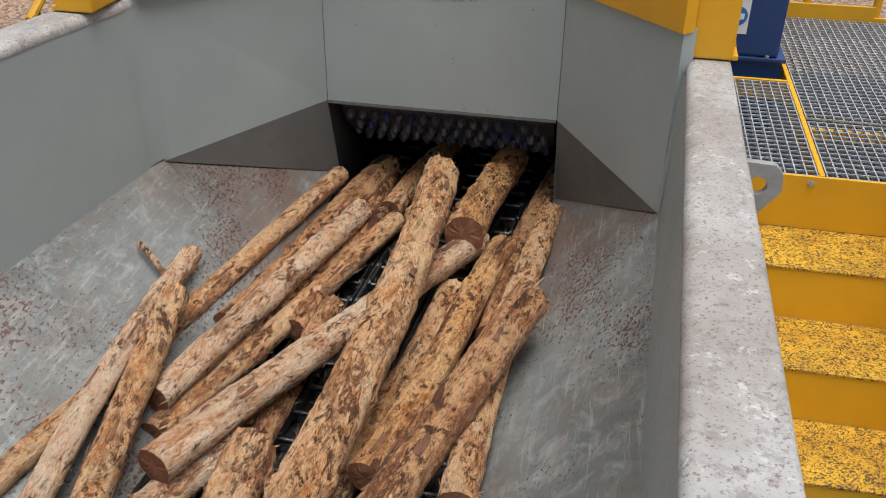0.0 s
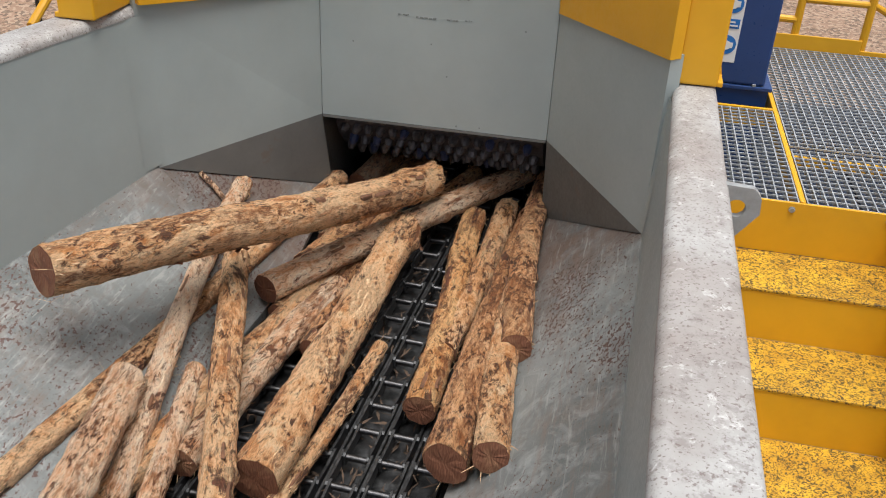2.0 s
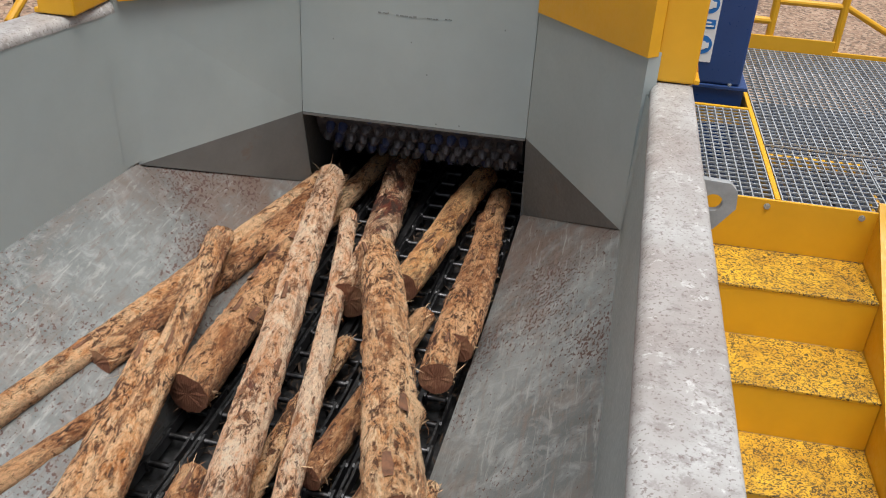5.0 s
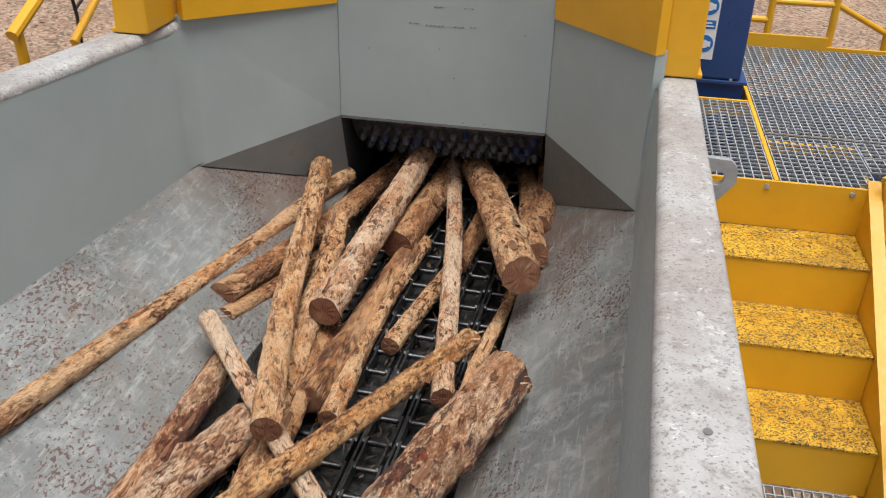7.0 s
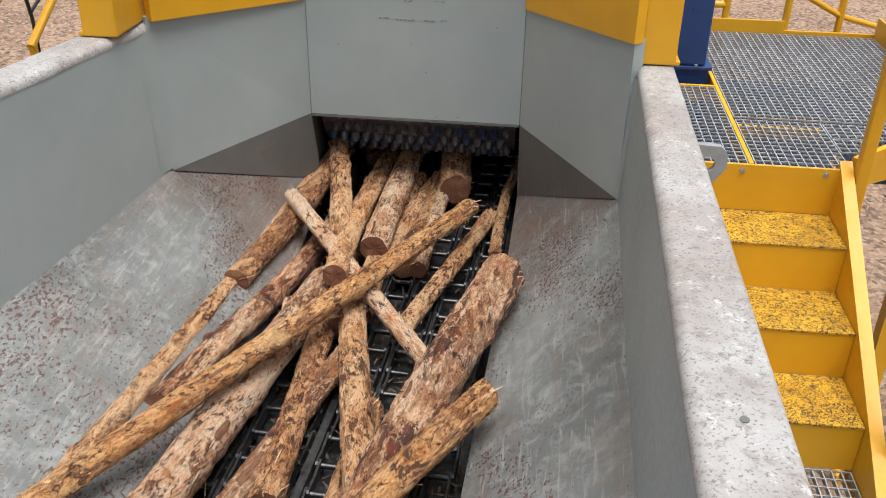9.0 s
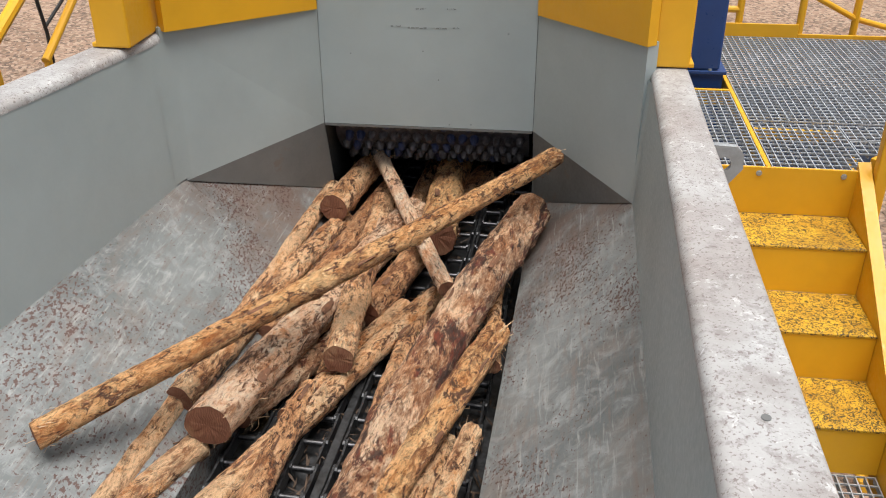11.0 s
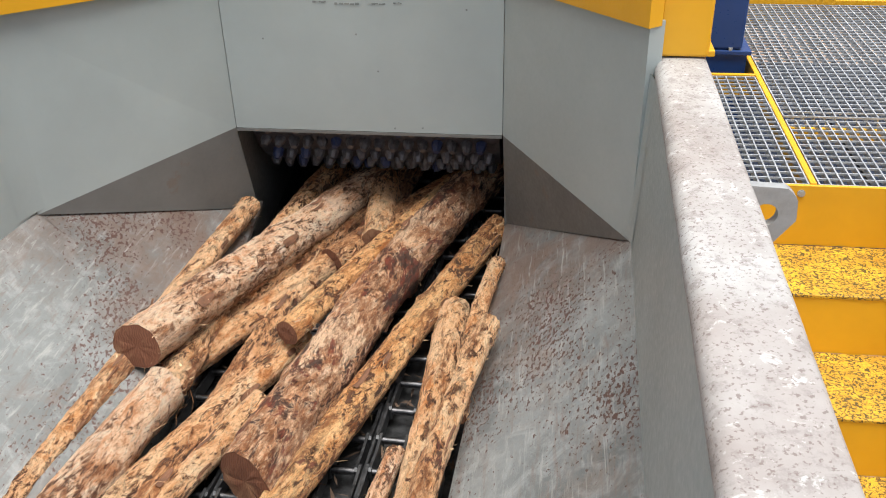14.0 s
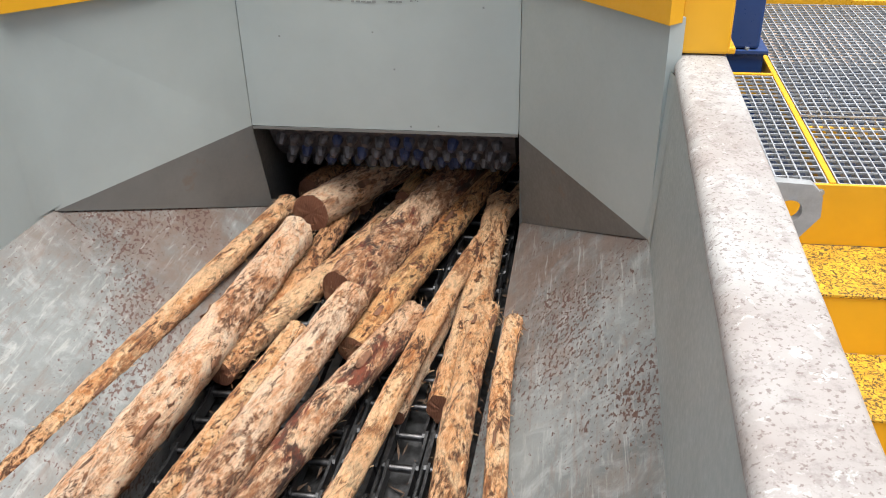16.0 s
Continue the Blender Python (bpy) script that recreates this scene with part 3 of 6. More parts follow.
def grating(name, x0, x1, y0, y1, z, label, along=0.036, across=0.041):
    g = thing(name, label, "grating", "platform gratings")
    bar = mesh_of("bearing_bar", box(-0.0024, 0.0024, y0, y1, z - 0.024, z), GALV)
    n = max(2, round((x1 - x0) / along))
    for i in range(n + 1):
        b = new("bearing_bar", bar)
        b.parent, b.location = g, (x0 + (x1 - x0) * i / n, 0, 0)
    rod = mesh_of("cross_bar", box(x0, x1, -0.0022, 0.0022, z - 0.008, z - 0.001), GALV)
    n = max(2, round((y1 - y0) / across))
    for i in range(n + 1):
        b = new("cross_bar", rod)
        b.parent, b.location = g, (0, y0 + (y1 - y0) * i / n, 0)
    return g


def platform():
    grating("floor_grating", 1.075, 1.444, NOSE + 0.006, END_Y - 0.006, DECK, "galvanised floor grating beside the trough")
    grating("floor_grating", 1.476, 1.855, NOSE + 0.006, SPLIT_Y - 0.02, DECK, "galvanised floor grating at the head of the stairs")
    grating("floor_grating", 1.476, 2.52, SPLIT_Y + 0.02, FAR_Y - 0.01, DECK, "wide galvanised floor grating of the platform")
    grating("floor_grating", 1.865, 2.42, -0.05, SPLIT_Y - 0.02, DECK, "narrow galvanised floor grating behind the handrail post")
    grating("floor_grating", 1.865, 2.02, -0.21, -0.07, DECK, "small galvanised floor grating in the corner by the post")
    f = thing("access_platform", "yellow steel access platform that carries the gratings", "platform")
    part("divider", box(1.448, 1.468, NOSE + 0.004, FAR_Y - 0.01, DECK - 0.08, DECK + 0.004, 0.003), YELLOW, f)
    part("front_beam", box(1.075, 1.82, NOSE - 0.012, NOSE, DECK - RISE, DECK + 0.002, 0.002), YELLOW, f)
    part("cross_beam", box(1.468, 1.88, SPLIT_Y - 0.018, SPLIT_Y + 0.018, DECK - 0.08, DECK - 0.034), YELLOW, f)
    part("end_beam", box(1.075, 1.448, END_Y, END_Y + 0.02, DECK - 0.08, DECK + 0.003), YELLOW, f)
    part("toe_board", box(1.46, 2.0, FAR_Y, FAR_Y + 0.015, DECK - 0.1, DECK + 0.075, 0.003), YELLOW, f)
    part("edge_beam", box(2.0, 2.54, FAR_Y, FAR_Y + 0.015, DECK - 0.1, DECK + 0.02, 0.003), YELLOW, f)
    part("side_toe_board", box(2.525, 2.54, 0.15, FAR_Y, DECK - 0.1, DECK + 0.12, 0.003), YELLOW, f)
    part("angled_toe_board", prism([(1.88, -0.31, DECK - 0.12), (2.54, 0.15, DECK - 0.12), (2.54, 0.15, DECK + 0.10), (1.88, -0.31, DECK + 0.02)], (0.018, -0.02, 0)), YELLOW, f)
    # sheets below the gratings; their dark colour stands in for shade
    part("deck_under", box(1.08, 1.85, NOSE + 0.05, FAR_Y - 0.01, DECK - 0.32, DECK - 0.30), SHADED_BLUE, f, "blue machine deck below the gratings, with shade painted into its colour")
    part("deck_side", box(1.86, 2.48, 0.20, FAR_Y - 0.01, DECK - 0.32, DECK - 0.30), SHADED_BLUE, f)
    for x, y in ((1.12, FAR_Y - 0.06), (2.48, FAR_Y - 0.06), (2.48, 0.25), (1.12, -0.3)):
        part("leg", box(x - 0.04, x + 0.04, y - 0.04, y + 0.04, GROUND - 0.2, DECK - 0.1), YELLOW, f)
    for x in (1.422, 1.755):
        b = part("bolt", tube([(x, NOSE - 0.012, DECK - 0.024), (x, NOSE - 0.02, DECK - 0.024)], 0.009, 6), PLATE, f, "zinc bolt head")
        part("washer", tube([(x, NOSE - 0.012, DECK - 0.024), (x, NOSE - 0.015, DECK - 0.024)], 0.012, 14), PLATE, b)


def stairs():
    s = thing("stairs", "yellow steel stairs with worn chequer-plate treads", "stairs")
    loz = bmesh.new()
    box(-0.011, 0.011, -0.0022, 0.0022, -0.0005, 0.0016, bm=loz)
    for i in range(1, 4):
        z, y1 = DECK - RISE * i, NOSE - GOING * (i - 1)
        y0 = y1 - GOING
        t = part("tread", box(STEP_X0, STEP_X1, y0 - 0.004, y1 - 0.001 if i > 1 else y1 - 0.0125, z - 0.012, z, 0.002, 1), TREAD, s, "worn yellow chequer-plate tread")
        bm = bmesh.new()
        k = 0
        for a in range(27):
            for b in range(9):
                x, y = STEP_X0 + 0.02 + a * 0.0258, y0 + 0.02 + b * 0.029
                m = Matrix.Translation((x, y, z)) @ Matrix.Rotation(radians(45 if (a + b) % 2 else -45), 4, "Z")
                vs = [bm.verts.new(m @ Vector(c)) for c in ((-0.011, 0, 0), (0, -0.003, 0), (0.011, 0, 0), (0, 0.003, 0), (0, 0, 0.0022))]
                for p, q in ((0, 1), (1, 2), (2, 3), (3, 0)):
                    bm.faces.new((vs[p], vs[q], vs[4]))
        tagged(part("lozenge_relief", bm, TREAD, t), kind="stuff")
        part("riser", box(STEP_X0, STEP_X1, y0, y0 + 0.012, z - RISE, z - 0.013), YELLOW, s)
    # stringer plate and its cap
    def at(y):
        return DECK + (y - NOSE) * RISE / GOING
    y_low = NOSE - 3 * GOING - 0.9
    part("stringer", prism([(STEP_X1 + 0.002, NOSE + 0.02, at(NOSE) - 0.30), (STEP_X1 + 0.002, y_low, at(y_low) - 0.30), (STEP_X1 + 0.002, y_low, at(y_low) + 0.05), (STEP_X1 + 0.002, NOSE + 0.02, at(NOSE) + 0.03)], (0.05, 0, 0)), YELLOW, s)
    l = grating("stair_landing_grating", 1.075, 1.80, -6.0, NOSE - 3 * GOING - 0.01, DECK - 4 * RISE, "dark galvanised grating at the foot of the stairs", 0.034, 0.045)
    f = thing("lower_landing", "yellow steel landing at the foot of the stairs", "landing")
    part("edge_beam", box(1.81, 1.824, -6.0, NOSE - 3 * GOING - 0.95, DECK - 4 * RISE - 0.12, DECK - 4 * RISE + 0.05), YELLOW, f)
    for y in (-5.8, -2.4):
        part("leg", box(1.70, 1.77, y, y + 0.07, GROUND - 0.2, DECK - 4 * RISE - 0.032), YELLOW, f)
    # black sheet added below the landing grating, so that its gaps look dark
    part("dark_under_sheet", box(1.10, 1.76, -6.0, NOSE - 3 * GOING - 0.02, DECK - 4 * RISE - 0.30, DECK - 4 * RISE - 0.28), BLACK, f)


def rails():
    r = thing("stair_handrail", "yellow tubular handrail beside the stairs", "handrail")
    part("post", box(1.862, 1.912, -0.46, -0.41, 1.02, 2.35, 0.006), YELLOW, r)
    part("post", box(1.862, 1.912, -1.40, -1.35, 0.46, 1.70, 0.006), YELLOW, r)
    part("top_rail", tube([(1.887, -0.43, 2.33), (1.887, -1.37, 1.66), (1.887, -2.4, 0.96)], 0.021), YELLOW, r)
    part("knee_rail", tube([(1.887, -0.43, 1.80), (1.887, -1.37, 1.13), (1.887, -2.4, 0.41)], 0.017), YELLOW, r)
    part("brace", tube([(1.93, 0.05, 1.16), (1.93, -0.9, 0.1)], 0.02), YELLOW, r)
    p = thing("platform_railing", "yellow railing along the far edge of the platform", "railing")
    for x, y in ((1.655, FAR_Y + 0.03), (2.01, FAR_Y + 0.03), (2.36, FAR_Y + 0.16), (2.53, 0.82)):
        part("post", tube([(x, y, DECK - 0.12), (x, y, DECK + 1.05)], 0.022), YELLOW, p)
    part("knee_rail", tube([(1.48, FAR_Y + 0.03, 1.44), (1.67, FAR_Y + 0.03, 1.44)], 0.02), YELLOW, p)
    part("knee_rail", tube([(1.67, FAR_Y + 0.03, 1.55), (2.02, FAR_Y + 0.03, 1.55), (2.36, FAR_Y + 0.16, 1.37), (2.9, FAR_Y + 0.4, 1.2)], 0.018), YELLOW, p)
    part("top_rail", tube([(1.48, FAR_Y + 0.03, 2.28), (2.02, FAR_Y + 0.03, 2.28), (2.53, FAR_Y + 0.03, 2.28), (2.53, 0.20, 2.28)], 0.021), YELLOW, p)
    part("side_knee_rail", tube([(2.53, FAR_Y, 1.78), (2.53, 0.20, 1.78)], 0.018), YELLOW, p)
    l = thing("side_railing", "yellow tube railing outside the trough wall", "railing")
    part("top_rail", tube([(-1.75, -0.56, 1.684), (-1.75, -0.14, 1.884), (-1.75, 0.6, 2.24)], 0.028), YELLOW, l)
    part("post", tube([(-1.75, -0.52, 1.70), (-1.76, -0.473, 1.24), (-1.76, -0.473, GROUND - 0.1)], 0.024), YELLOW, l)
    part("lower_rail", tube([(-1.75, -0.12, 1.534), (-1.75, 0.192, 1.715), (-1.75, 0.7, 2.01)], 0.02), YELLOW, l)
    part("post", tube([(-1.75, -0.10, 1.55), (-1.75, -0.10, GROUND - 0.1)], 0.02), YELLOW, l)
    k = thing("black_ladder_frame", "thin black steel frame behind the trough wall", "frame")
    part("upright", tube([(-1.78, -0.008, GROUND - 0.1), (-1.78, -0.008, 1.634), (-1.78, -0.06, 1.9)], 0.009, 8), BLACK, k)
    part("rung", tube([(-1.78, -0.02, 1.66), (-1.78, 0.39, 1.826)], 0.008, 8), BLACK, k)


def blue_column():
    b = thing("blue_column", "dark blue painted machine column on a bolted foot", "column")
    part("shaft", box(1.09, 1.408, 0.675, 1.05, 1.355, 2.7, 0.012, 2), BLUE, b)
    part("foot_flange", box(1.08, 1.444, 0.665, 1.07, 1.335, 1.353, 0.003), BLUE, b)
    part("foot", box(1.10, 1.43, 0.68, 1.05, 0.87, 1.334), BLUE, b)
    for x in (1.20, 1.36):
        part("bolt", tube([(x, 0.673, 1.354), (x, 0.673, 1.364)], 0.009, 6), PLATE, b)
    s = thing("safety_sign", "white sign with blue mandatory safety pictograms on the blue column", "sign")
    y = 0.673
    part("board", box(1.152, 1.252, y - 0.002, y, 1.455, 1.88), WHITE, s)
    for z in (1.535, 1.72):
        part("disc", tube([(1.202, y - 0.0025, z), (1.202, y - 0.004, z)], 0.043, 28), SIGNBLUE, s, "blue disc")
        part("head_shape", tube([(1.202, y - 0.0045, z - 0.002), (1.202, y - 0.0055, z - 0.002)], 0.021, 18), WHITE, s)
        for q in (-1, 1):
            part("ear_shape", box(1.202 + q * 0.023 - 0.006, 1.202 + q * 0.023 + 0.006, y - 0.006, y - 0.0045, z - 0.014, z + 0.012, 0.0005, 1), WHITE, s)
    for i, z in enumerate((1.63, 1.80)):
        part("text_panel", box(1.161, 1.243, y - 0.004, y - 0.0025, z - 0.02, z + 0.022), SIGNBLUE, s)
        for k in range(2):
            part("text_bar", box(1.167, 1.236 - 0.012 * k, y - 0.006, y - 0.0045, z - 0.011 + 0.016 * k, z - 0.004 + 0.016 * k), WHITE, s)


WHITE = paint("white_sign_face", (0.75, 0.76, 0.77), (0.6, 0.6, 0.58), 0.72, 0.35, 0.03)
SIGNBLUE = paint("sign_blue", (0.015, 0.16, 0.5), (0.1, 0.2, 0.4), 0.75, 0.35, 0.04)
platform()
stairs()
rails()
blue_column()


# ---- logs ----
LABELS = {
    "tan": "debarked tan eucalypt log with dark flecks and sawn ends",
    "pale": "pale fresh-stripped log with brown bark patches",
    "orange": "orange-brown stripped log with dark stringy patches",
    "brown": "brown log with rough stringy bark",
    "red": "log with patches of dark red bark over pale wood",
}


def log(r, length, kind, seed):
    """A tapered, slightly bent log along Y with lumps, knots, sawn ends and loose bark fibres."""
    rnd = random.Random(seed)
    around, rings = 28, max(20, int(length / 0.022))
    bend_x, bend_z, phase = rnd.uniform(-0.03, 0.03) * length, rnd.uniform(-0.02, 0.02) * length, rnd.uniform(0, 6)
    taper = rnd.uniform(0.02, 0.1)
    knots = [(rnd.uniform(-0.45, 0.45) * length, rnd.uniform(0, math.tau), rnd.uniform(0.12, 0.3) * r) for _ in range(int(length * 4))]
    shift = Vector((seed * 7.3, 0, 0))

    def axis(y):
        s = y / length
        return Vector((bend_x * math.sin(s * 4 + phase) * 0.6, y, bend_z * math.sin(s * 5 + phase * 2) * 0.6))

    def radius(y, a):
        q = r * (1 + taper * (-2 * y / length) * 0.5)
        q *= 1 + 0.08 * noise.noise(shift + Vector((math.cos(a) * 1.3, y * 5, math.sin(a) * 1.3)))
        q += 0.08 * r * noise.noise(shift + Vector((math.cos(a) * 3.5, y * 18, math.sin(a) * 3.5)))
        q += 0.075 * r * noise.noise(shift + Vector((math.cos(a) * 8.0, y * 38, math.sin(a) * 8.0)))
        for ky, ka, kh in knots:
            dy, da = (y - ky) / (0.5 * r + 0.01), math.atan2(math.sin(a - ka), math.cos(a - ka)) / 0.55
            w = dy * dy + da * da
            if w < 1:
                q += kh * (1 - w) ** 2
        return q

    def at(y, a, k=1.0):
        return axis(y) + Vector((math.cos(a), 0, math.sin(a))) * radius(y, a) * k

    bm = bmesh.new()
    grid = []
    tilt = (rnd.uniform(-0.25, 0.25) * r, rnd.uniform(-0.25, 0.25) * r)
    for i in range(rings + 1):
        y = -length / 2 + length * i / rings
        loop = []
        for k in range(around):
            a = k * math.tau / around
            p = at(y, a)
            if i == 0:
                p.y += tilt[0] * math.cos(a)
            if i == rings:
                p.y += tilt[1] * math.cos(a) + 0.25 * r * noise.noise(shift + Vector((a * 3, 1, 0)))
            loop.append(bm.verts.new(p))
        grid.append(loop)
    for g, h in zip(grid, grid[1:]):
        for k in range(around):
            bm.faces.new((g[k], g[(k + 1) % around], h[(k + 1) % around], h[k]))
    ob = part("log", bm, WOODS[kind], smooth=True)
    tagged(ob, LABELS[kind], "log", "logs in the trough")
    for i, s in ((0, -1), (rings, 1)):
        bm = bmesh.new()
        y = s * length / 2
        edge = []
        for k in range(around):
            a = k * math.tau / around
            p = at(y, a, 0.985)
            p.y += (tilt[0] if s < 0 else tilt[1]) * math.cos(a)
            edge.append(bm.verts.new(p))
        mid = [bm.verts.new(axis(y) + (v.co - axis(y)) * 0.55 + Vector((0, s * 0.002 + rnd.uniform(-0.002, 0.002), 0))) for v in edge]
        c = bm.verts.new(axis(y))
        for k in range(around):
            j = (k + 1) % around
            bm.faces.new((edge[k], edge[j], mid[j], mid[k]))
            bm.faces.new((mid[k], mid[j], c))
        part("sawn_end", bm, SAWN, ob, "brown sawn end")
    # loose fibres and curled bark shreds: pale slivers, and darker strings in tufts
    for name, material, count, thick, text in (("fibre_fringe", FIBRE, 95, 0.8, "loose pale bark fibres"), ("bast_fringe", BAST, 60, 0.7, "dark brown strings of bast")):
        bm = bmesh.new()
        for _ in range(int(count * length)):
            end = rnd.random() < 0.35
            y = (rnd.choice((-1, 1)) * rnd.uniform(0.455, 0.5) if end else rnd.uniform(-0.49, 0.49)) * length
            a = rnd.uniform(0, math.tau)
            p = at(y, a, 0.99)
            out = Vector((math.cos(a), 0, math.sin(a)))
            side = Vector((-math.sin(a), 0, math.cos(a)))
            d = (Vector((0, rnd.choice((-1, 1)), 0)) + side * rnd.uniform(-0.8, 0.8) + out * rnd.uniform(0.05, 0.8)).normalized()
            n = rnd.uniform(0.006, 0.024) * (1.5 if end else 1.0) * (2.6 if rnd.random() < 0.05 else 1.0)
            w = (side * rnd.uniform(0.0007, 0.0026) + Vector((0, 0.001, 0))) * thick
            curl = rnd.uniform(-0.3, 0.35)
            pts = [p, p + d * n * 0.5 + out * 0.12 * n, p + d * n + out * curl * n]
            v = [bm.verts.new(q + sgn * w * f) for q, f in zip(pts, (1, 0.85, 0.25)) for sgn in (-1, 1)]
            bm.faces.new((v[0], v[1], v[3], v[2]))
            bm.faces.new((v[2], v[3], v[5], v[4]))
        tagged(part(name, bm, material, ob, text), kind="stuff")
    # a broken branch stub
    if seed == 8:
        y, a = 0.41 * length, 2.5
        p, out = at(y, a, 0.9), Vector((math.cos(a), 0, math.sin(a)))
        n = 0.15
        tip = p + out * n * 0.85 + Vector((0, n * 0.4, 0))
        bm = tube([p, p + (tip - p) * 0.5 + Vector((0.006, 0, 0)), tip], 0.011, 8)
        part("branch_stub", bm, WOODS[kind], ob, smooth=True)
    # flakes of bark that stand off the wood
    for _ in range(int(6 * length)):
        bm = bmesh.new()
        y, a, n, w = rnd.uniform(-0.47, 0.47) * length, rnd.uniform(0, math.tau), rnd.uniform(0.02, 0.05), rnd.uniform(0.15, 0.4)
        rows = []
        for i in range(4):
            yy = y + n * (i / 3 - 0.5) * 2
            lift = 1.01 + (0.05 + 0.1 * rnd.random()) * (abs(i - 1.5) / 1.5) ** 2
            ww = w * (0.4 + 0.6 * math.sin((i + 0.7) / 4.2 * math.pi))
            rows.append([bm.verts.new(at(max(-0.499 * length, min(0.499 * length, yy)), a + ww * (k / 2 - 0.5), lift + 0.03 * (k % 2))) for k in range(3)])
        for g, h in zip(rows, rows[1:]):
            for k in range(2):
                bm.faces.new((g[k], g[k + 1], h[k + 1], h[k]))
        part("bark_flake", bm, FLAKE, ob)
    return ob


FIBRE = steel("pale_bark_fibre", (0.55, 0.37, 0.22), 0.85, 0.0, 0.4)
BAST = steel("brown_bast_string", (0.22, 0.1, 0.045), 0.85, 0.0, 0.5)
FLAKE = steel("dark_bark_flake", (0.14, 0.065, 0.035), 0.85, 0.0, 0.5)
logs = []
# radius, length, wood, seed of each log
logs.append(log(0.074, 1.81, "tan", 1))
logs.append(log(0.050, 1.37, "pale", 2))
logs.append(log(0.055, 1.56, "pale", 3))
logs.append(log(0.050, 1.69, "tan", 4))
logs.append(log(0.063, 1.82, "brown", 5))
logs.append(log(0.054, 1.38, "orange", 6))
logs.append(log(0.052, 1.19, "tan", 7))
logs.append(log(0.039, 1.65, "pale", 8))
logs.append(log(0.040, 2.55, "tan", 9))
logs.append(log(0.049, 1.50, "tan", 10))
logs.append(log(0.074, 1.50, "tan", 11))
logs.append(log(0.061, 2.31, "pale", 12))
logs.append(log(0.038, 1.93, "pale", 13))
logs.append(log(0.028, 1.19, "tan", 14))
logs.append(log(0.052, 1.05, "pale", 15))
logs.append(log(0.040, 1.18, "brown", 16))
logs.append(log(0.044, 1.51, "tan", 17))
logs.append(log(0.074, 0.85, "orange", 18))
logs.append(log(0.062, 1.42, "brown", 19))
logs.append(log(0.052, 1.58, "brown", 20))
logs.append(log(0.074, 1.46, "tan", 21))
logs.append(log(0.053, 1.33, "brown", 22))
logs.append(log(0.049, 1.82, "tan", 23))
logs.append(log(0.050, 1.45, "tan", 24))
logs.append(log(0.072, 1.26, "brown", 25))
logs.append(log(0.051, 1.57, "brown", 26))
logs.append(log(0.036, 0.79, "brown", 27))
logs.append(log(0.051, 1.59, "red", 28))
logs.append(log(0.035, 1.26, "pale", 29))
logs.append(log(0.037, 1.06, "tan", 30))
logs.append(log(0.026, 1.35, "tan", 31))
logs.append(log(0.086, 2.04, "red", 32))
logs.append(log(0.041, 2.27, "orange", 33))
logs.append(log(0.073, 1.72, "pale", 34))
logs.append(log(0.054, 1.38, "tan", 35))
logs.append(log(0.045, 1.55, "red", 36))
logs.append(log(0.054, 1.12, "brown", 37))
logs.append(log(0.050, 1.92, "orange", 38))
logs.append(log(0.051, 1.47, "tan", 39))
logs.append(log(0.046, 1.08, "tan", 40))
logs.append(log(0.046, 1.83, "tan", 41))
logs.append(log(0.054, 1.29, "tan", 42))
logs.append(log(0.034, 1.93, "tan", 43))
logs.append(log(0.068, 1.78, "pale", 44))
logs.append(log(0.057, 1.62, "pale", 45))
logs.append(log(0.055, 1.73, "red", 46))
logs.append(log(0.028, 0.79, "pale", 47))
logs.append(log(0.039, 1.42, "tan", 48))
logs.append(log(0.039, 0.81, "tan", 49))
logs.append(log(0.065, 0.95, "tan", 50))
logs.append(log(0.084, 0.96, "orange", 51))
logs.append(log(0.044, 1.49, "tan", 52))
logs.append(log(0.056, 1.39, "brown", 53))
logs.append(log(0.059, 1.49, "brown", 54))
logs.append(log(0.028, 0.82, "tan", 55))
logs.append(log(0.053, 1.43, "brown", 56))
logs.append(log(0.060, 1.15, "orange", 57))
logs.append(log(0.042, 0.93, "brown", 58))
logs.append(log(0.072, 1.43, "red", 59))
logs.append(log(0.048, 1.21, "tan", 60))
logs.append(log(0.043, 1.33, "brown", 61))
logs.append(log(0.050, 1.17, "tan", 62))
logs.append(log(0.050, 1.42, "tan", 63))
logs.append(log(0.043, 1.16, "brown", 64))
logs.append(log(0.050, 1.60, "brown", 65))
logs.append(log(0.038, 1.30, "tan", 66))
logs.append(log(0.045, 1.09, "brown", 67))
logs.append(log(0.044, 1.15, "brown", 68))


